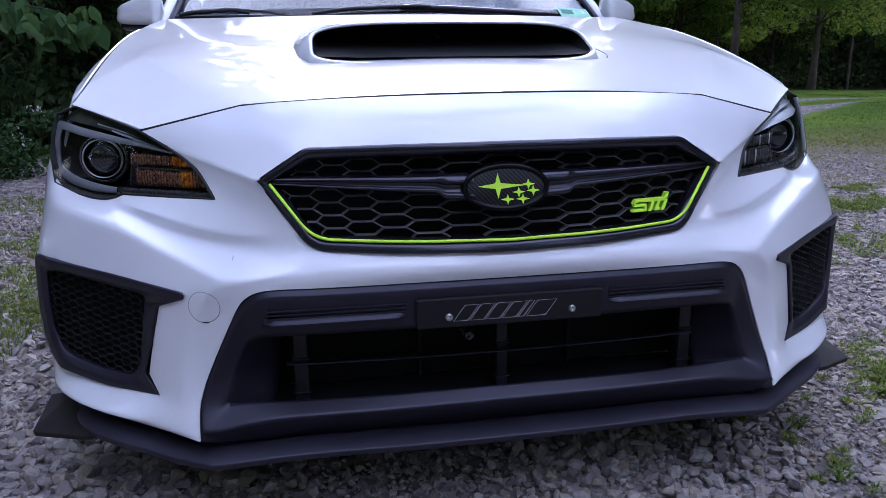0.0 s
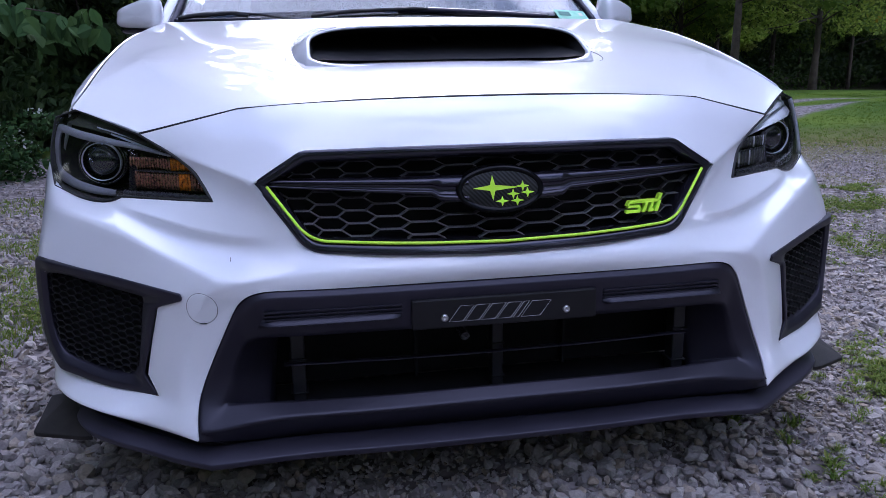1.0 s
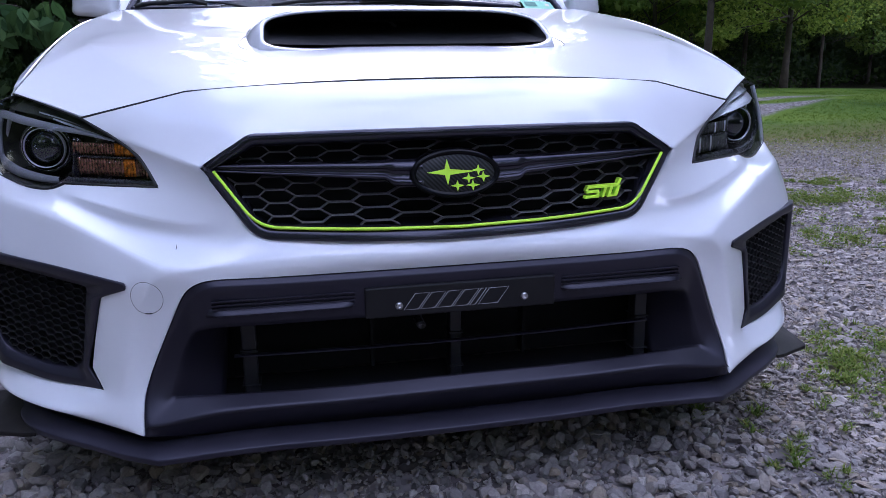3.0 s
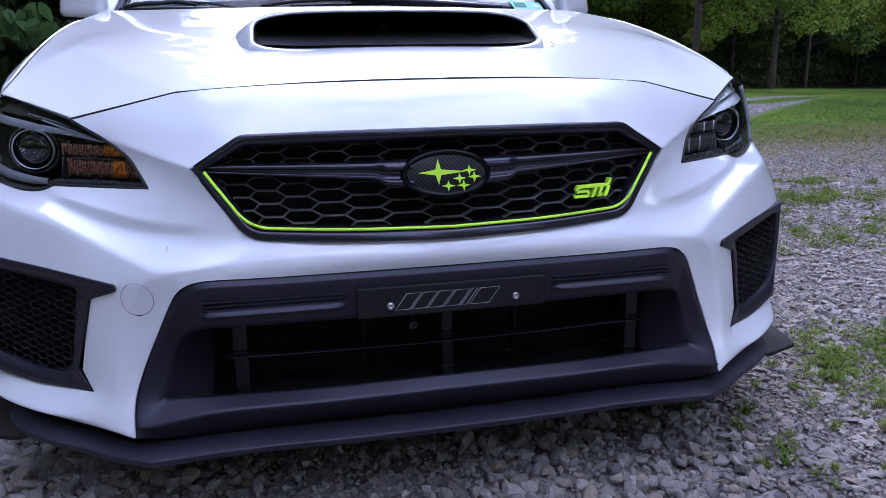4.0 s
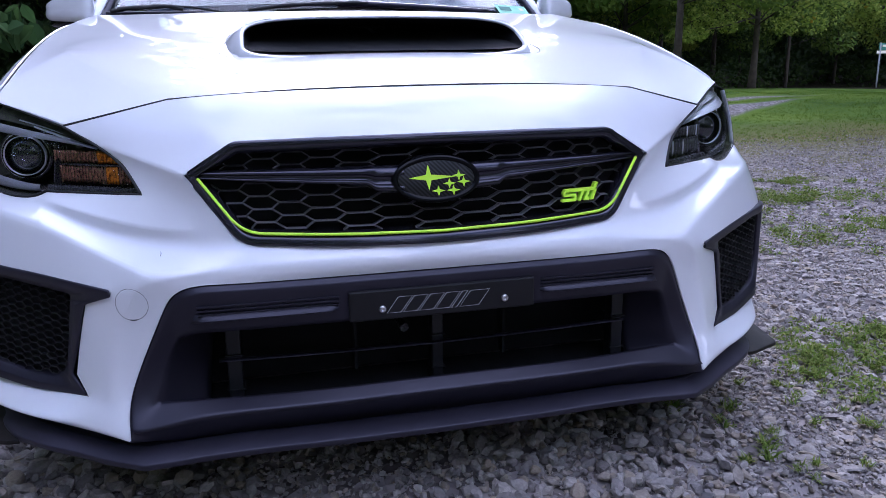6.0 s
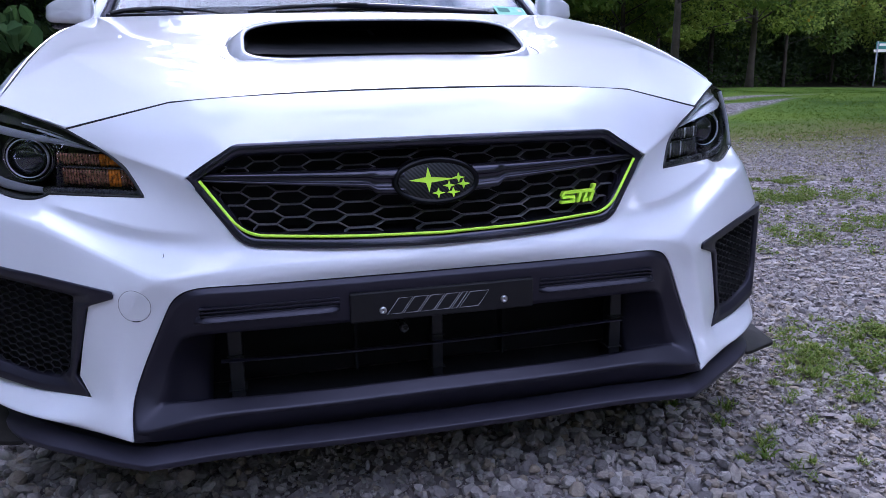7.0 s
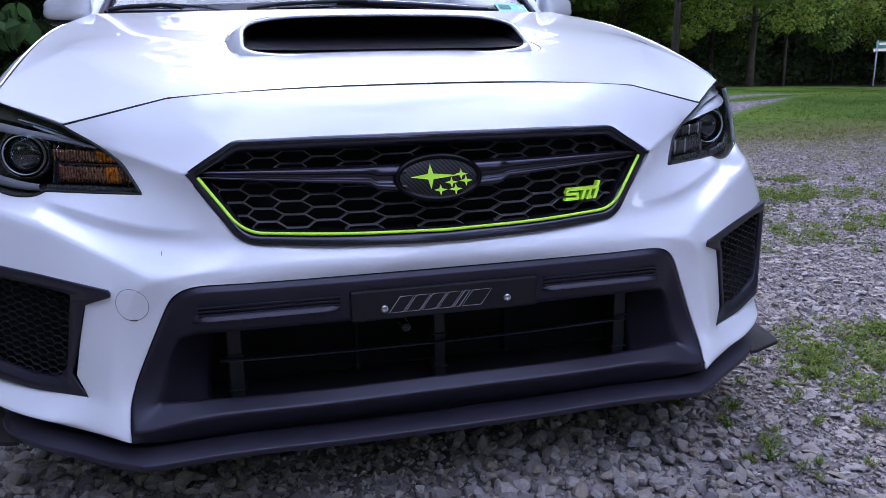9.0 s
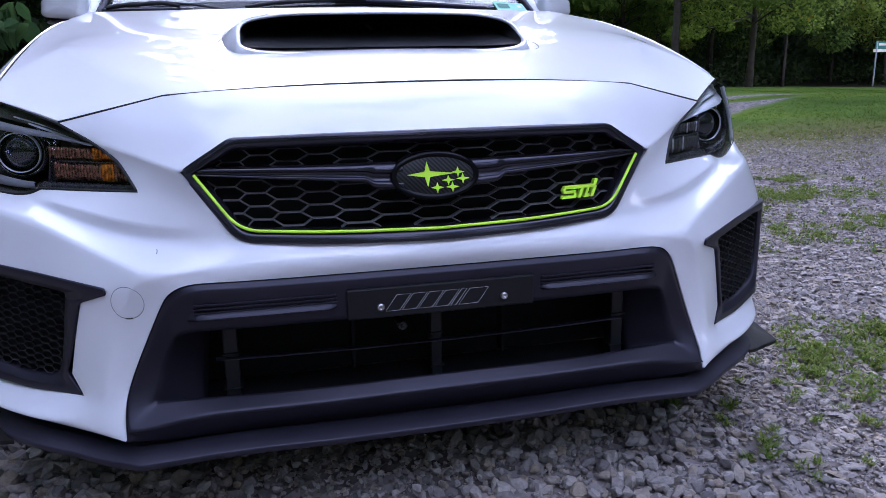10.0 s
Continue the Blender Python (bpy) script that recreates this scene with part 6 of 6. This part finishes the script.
rng = np.random.default_rng(31)
broad = tree(13.7, 18.2, 7.0, 2.2, 3.0, 0.100, 560, 40, LEAF, "broadleaf tree with light green spreading crown", 0.55, 0.080)
turning = [(rng.normal(0, 1.2), rng.normal(0, 1.2), rng.uniform(1.6, 3.2), 0.22) for k in range(5)]
tagged(leaf_cloud("yellow_leaves", turning, 7, 0.15, LEAF_YELLOW, broad, label="leaves turning yellow"), kind="stuff")
tube("limb", [(0.0, 0.0, 2.0), (-1.4, -0.5, 1.72), (-3.0, -1.1, 1.52)], 0.025, BARK, broad, "", 6, 1.0, lambda q: 1 - 0.75 * q)
boughs = ((-3.15, -1.2, 1.50, 0.26), (-2.8, -1.1, 1.53, 0.30), (-2.4, -1.0, 1.55, 0.26), (-1.2, -0.5, 1.75, 0.3), (0.5, -0.6, 1.7, 0.35), (1.3, -0.8, 1.75, 0.35))
tagged(leaf_cloud("low_foliage", boughs, 190, 0.085, LEAF, broad, label="low leafy boughs"), kind="stuff")
slim = tree(18.85, 23.4, 17.0, 1.9, 2.9, 0.155, 420, 72, LEAF_DARK, "tall dark green woodland tree", -0.2, 0.045)
wood = tree(10.2, 16.4, 17.5, 2.6, 3.4, 0.155, 450, 92, LEAF_DARK, "dense dark green woodland tree", 0.1, 0.075)
low_wood = tree(5.0, 27.5, 9.0, 2.4, 3.0, 0.22, 310, 46, LEAF_DARK, "rounded dark green woodland tree", 0.1, 0.075)
spots = [(11.6, 22), (7, 24), (3.0, 26), (17.5, 26), (24, 27), (28, 26), (33, 21), (21.5, 30), (14.5, 28), (27.5, 31), (33, 27), (10, 30), (38, 16), (18.5, 33), (30, 35)]
for k, (x, y) in enumerate(spots):
    copy_thing((low_wood, low_wood, low_wood, wood, slim, wood)[k % 3 + 3 * (x > 12)], pose(x, y, lift(x, y) - 0.05, 0, 0, 70 * k))
for k, (x, y) in enumerate(((23.5, 23.5), (13.6, 23.2))):
    copy_thing(broad, pose(x, y, lift(x, y) - 0.05, 0, 0, 110 + 90 * k))
shade = tree(-4.8, 10, 10.5, 1.6, 3.0, 0.42, 140, 48, LEAF_DARK, "tall dark green tree edging the clearing", 0.1, 0.11)
# trees that close the clearing on the other sides
for k, (x, y) in enumerate(((-7, 8), (-5.8, 13.5), (-7.5, 3.5), (-6.5, 12.5), (-8.3, -2), (-8.8, -6), (-6, -10.5), (-2.5, -15), (4.5, -16), (9.5, -12), (12, -7), (10, -2), (9.5, 1.5), (11.5, 4), (13, 1), (14, 6), (-9.5, 17), (-6, 18))):
    copy_thing(shade, pose(x, y, -0.05, 0, 0, 50 * k))


def undergrowth():
    t = tagged(new("woodland_edge"), "undergrowth along the wood's edge, crown shade put into its green", "shrubs", kind="stuff")
    clumps = [(x, 25 + 2.2 * math.sin(x * 0.7) + rng.uniform(-1, 1.5) - max(0, x - 24) * 0.5, rng.uniform(-1.0, 4.2), rng.uniform(0.9, 1.7)) for x in np.linspace(-3, 44, 150)]
    # leaf colour carries the shade below the canopy
    leaf_cloud("leaves", clumps, 240, 0.13, LEAF_WOODS_SHADE, t)
    return t


undergrowth()


def far_woods():
    t = tagged(new("far_woods"), "massed foliage of the woods behind, shade put into its green", "woods", kind="stuff")
    clumps = [(38 * math.sin(a) + rng.uniform(-1, 1), 38 * math.cos(a) + rng.uniform(-2, 2), rng.uniform(-0.5, 5.0 + 8.0 * min(1.0, max(0.0, (a - 0.15) / 0.4))), rng.uniform(1.4, 2.6)) for a in np.linspace(-0.35, 1.25, 420)]
    # leaf colour carries the shade deep in the woods
    leaf_cloud("leaves", clumps, 230, 0.27, LEAF_WOODS_SHADE, t)


far_woods()


def backdrop():
    """The closed mass of the woods, far behind the trees; its shade is in the colour."""
    rows = []
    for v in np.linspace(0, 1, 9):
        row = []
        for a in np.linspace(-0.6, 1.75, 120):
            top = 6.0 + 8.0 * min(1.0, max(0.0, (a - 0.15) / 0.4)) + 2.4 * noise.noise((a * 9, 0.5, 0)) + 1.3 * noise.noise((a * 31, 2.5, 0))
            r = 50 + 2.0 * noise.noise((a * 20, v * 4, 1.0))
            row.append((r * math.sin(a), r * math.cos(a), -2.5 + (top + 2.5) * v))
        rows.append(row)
    tagged(sheet("backdrop", rows, WOODS, None), "mass of distant woods, shade put into its dark green", "woods", kind="structure")


backdrop()


def thicket():
    """Leafy edge of the clearing behind and beside the drive."""
    t = tagged(new("thicket"), "dense green thicket edging the clearing", "thicket", kind="stuff")
    clumps = []
    for k in range(330):
        a = -3.55 + 3.1 * k / 330
        r = rng.uniform(9.0, 11.5)
        clumps.append((r * math.cos(a), -0.5 + r * math.sin(a), 2.4 * rng.random() ** 1.1, rng.uniform(0.7, 1.1)))
    for k in range(170):
        a = 1.95 + 0.80 * k / 170
        r = rng.uniform(10.0, 13.5)
        clumps.append((r * math.cos(a), r * math.sin(a), 1.0 + 7.5 * rng.random(), rng.uniform(0.8, 1.3)))
    leaf_cloud("leaves", clumps, 110, 0.40, LEAF_DARK, t)


thicket()


def bush(x, y, height, radius, leaf, per, n, mat, label):
    b = tagged(new("bush"), label, "bush", group="bushes beside the drive")
    clumps = []
    for k in range(n):
        a, d = rng.uniform(0, 6.28), radius * rng.uniform(0, 0.85)
        z = height * rng.uniform(0.08, 0.95)
        c = (d * math.cos(a), d * math.sin(a), z)
        clumps.append((*c, radius * rng.uniform(0.25, 0.42)))
        if k % 3 == 0:
            tube("stem", [(0.1 * math.cos(a), 0.1 * math.sin(a), 0), (c[0] * 0.5, c[1] * 0.5, z * 0.6), c], 0.02, BARK, b, "", 6, 1.0, lambda q: 1 - 0.7 * q)
    leaf_cloud("foliage", clumps, per, leaf, mat, b, droop=0.9, shapes=BROAD)
    b.matrix_basis = pose(x, y, -0.03)
    return b


rng = np.random.default_rng(12)
# both bushes wear leaves darkened in colour for shade
near_bush = bush(-3.6, 6.5, 2.6, 1.1, 0.095, 260, 40, LEAF_BUSH_SHADE, "leafy bush with drooping leaves, shade put into their green")
dark_bush = bush(-2.5, 8.3, 3.0, 1.4, 0.11, 190, 44, LEAF_BUSH_SHADE, "dense green bush, inner shade put into its leaf colour")
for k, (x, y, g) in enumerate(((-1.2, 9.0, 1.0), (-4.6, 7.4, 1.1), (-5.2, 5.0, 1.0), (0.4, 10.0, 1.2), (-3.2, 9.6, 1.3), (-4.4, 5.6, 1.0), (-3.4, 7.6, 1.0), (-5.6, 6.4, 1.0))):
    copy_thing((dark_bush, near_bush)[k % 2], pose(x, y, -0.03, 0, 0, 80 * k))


rng = np.random.default_rng(14)


def branch_leaves():
    b = tagged(new("overhanging_branch"), "low branch with broad drooping green leaves", "branch")
    tube("bough", [(-4.2, 4.6, 1.75), (-3.2, 4.4, 1.50), (-2.4, 4.25, 1.28), (-1.8, 4.15, 1.17)], 0.02, BARK, b, "", 6, 1.0, lambda q: 1 - 0.8 * q)
    tube("support_stem", [(-4.2, 4.6, -0.05), (-4.3, 4.7, 0.9), (-4.2, 4.6, 1.75)], 0.03, BARK, b, "", 6, 1.0, None, (0, 1, 0))
    clumps = [(-2.75 + 0.105 * k, 4.32 - 0.018 * k, 1.27 - 0.016 * k + rng.uniform(-0.10, 0.06), 0.16) for k in range(11)]
    leaf_cloud("leaf", clumps, 15, 0.155, LEAF_BUSH, b, droop=1.1, shapes=BROAD)


branch_leaves()


rng = np.random.default_rng(15)


def flower_patch():
    b = tagged(new("white_wildflowers"), "small white wildflowers among weeds", "flowers", kind="stuff")
    clumps = [(-2.55 + rng.normal(0, 0.10), 5.2 + rng.normal(0, 0.15), rng.uniform(0.18, 0.52), 0.07) for k in range(12)]
    leaf_cloud("petals", clumps, 8, 0.030, PETAL, b)
    leaf_cloud("leaves", [(x, y, z - 0.06, 0.16) for x, y, z, r in clumps] + [(x, y, 0.06, 0.16) for x, y, z, r in clumps], 55, 0.045, LEAF_BUSH, b)


flower_patch()


def street_sign():
    t = tagged(new("street_sign"), "street name sign on a galvanised post", "sign")
    x, y = 21.58, 22.05
    tube("post", [(0, 0, -0.05), (0, 0, 0.8), (0, 0, 1.58)], 0.03, GALVANISED, t, "", 8, 1.0, None, (0, 1, 0))
    block("sign_plate", (-0.12, -0.02, 1.20), (0.78, 0.0, 1.30), SIGN_WHITE, t, "pale lower plate", 0.005)
    block("sign_plate", (-0.06, -0.02, 1.31), (0.80, 0.0, 1.56), SIGN_GREEN, t, "green name plate", 0.005)
    block("print_bar", (0.05, -0.028, 1.42), (0.65, -0.02, 1.50), SIGN_WHITE, t, "plain pale bar")
    t.matrix_basis = pose(x, y, lift(x, y), 0, 0, -20)


street_sign()
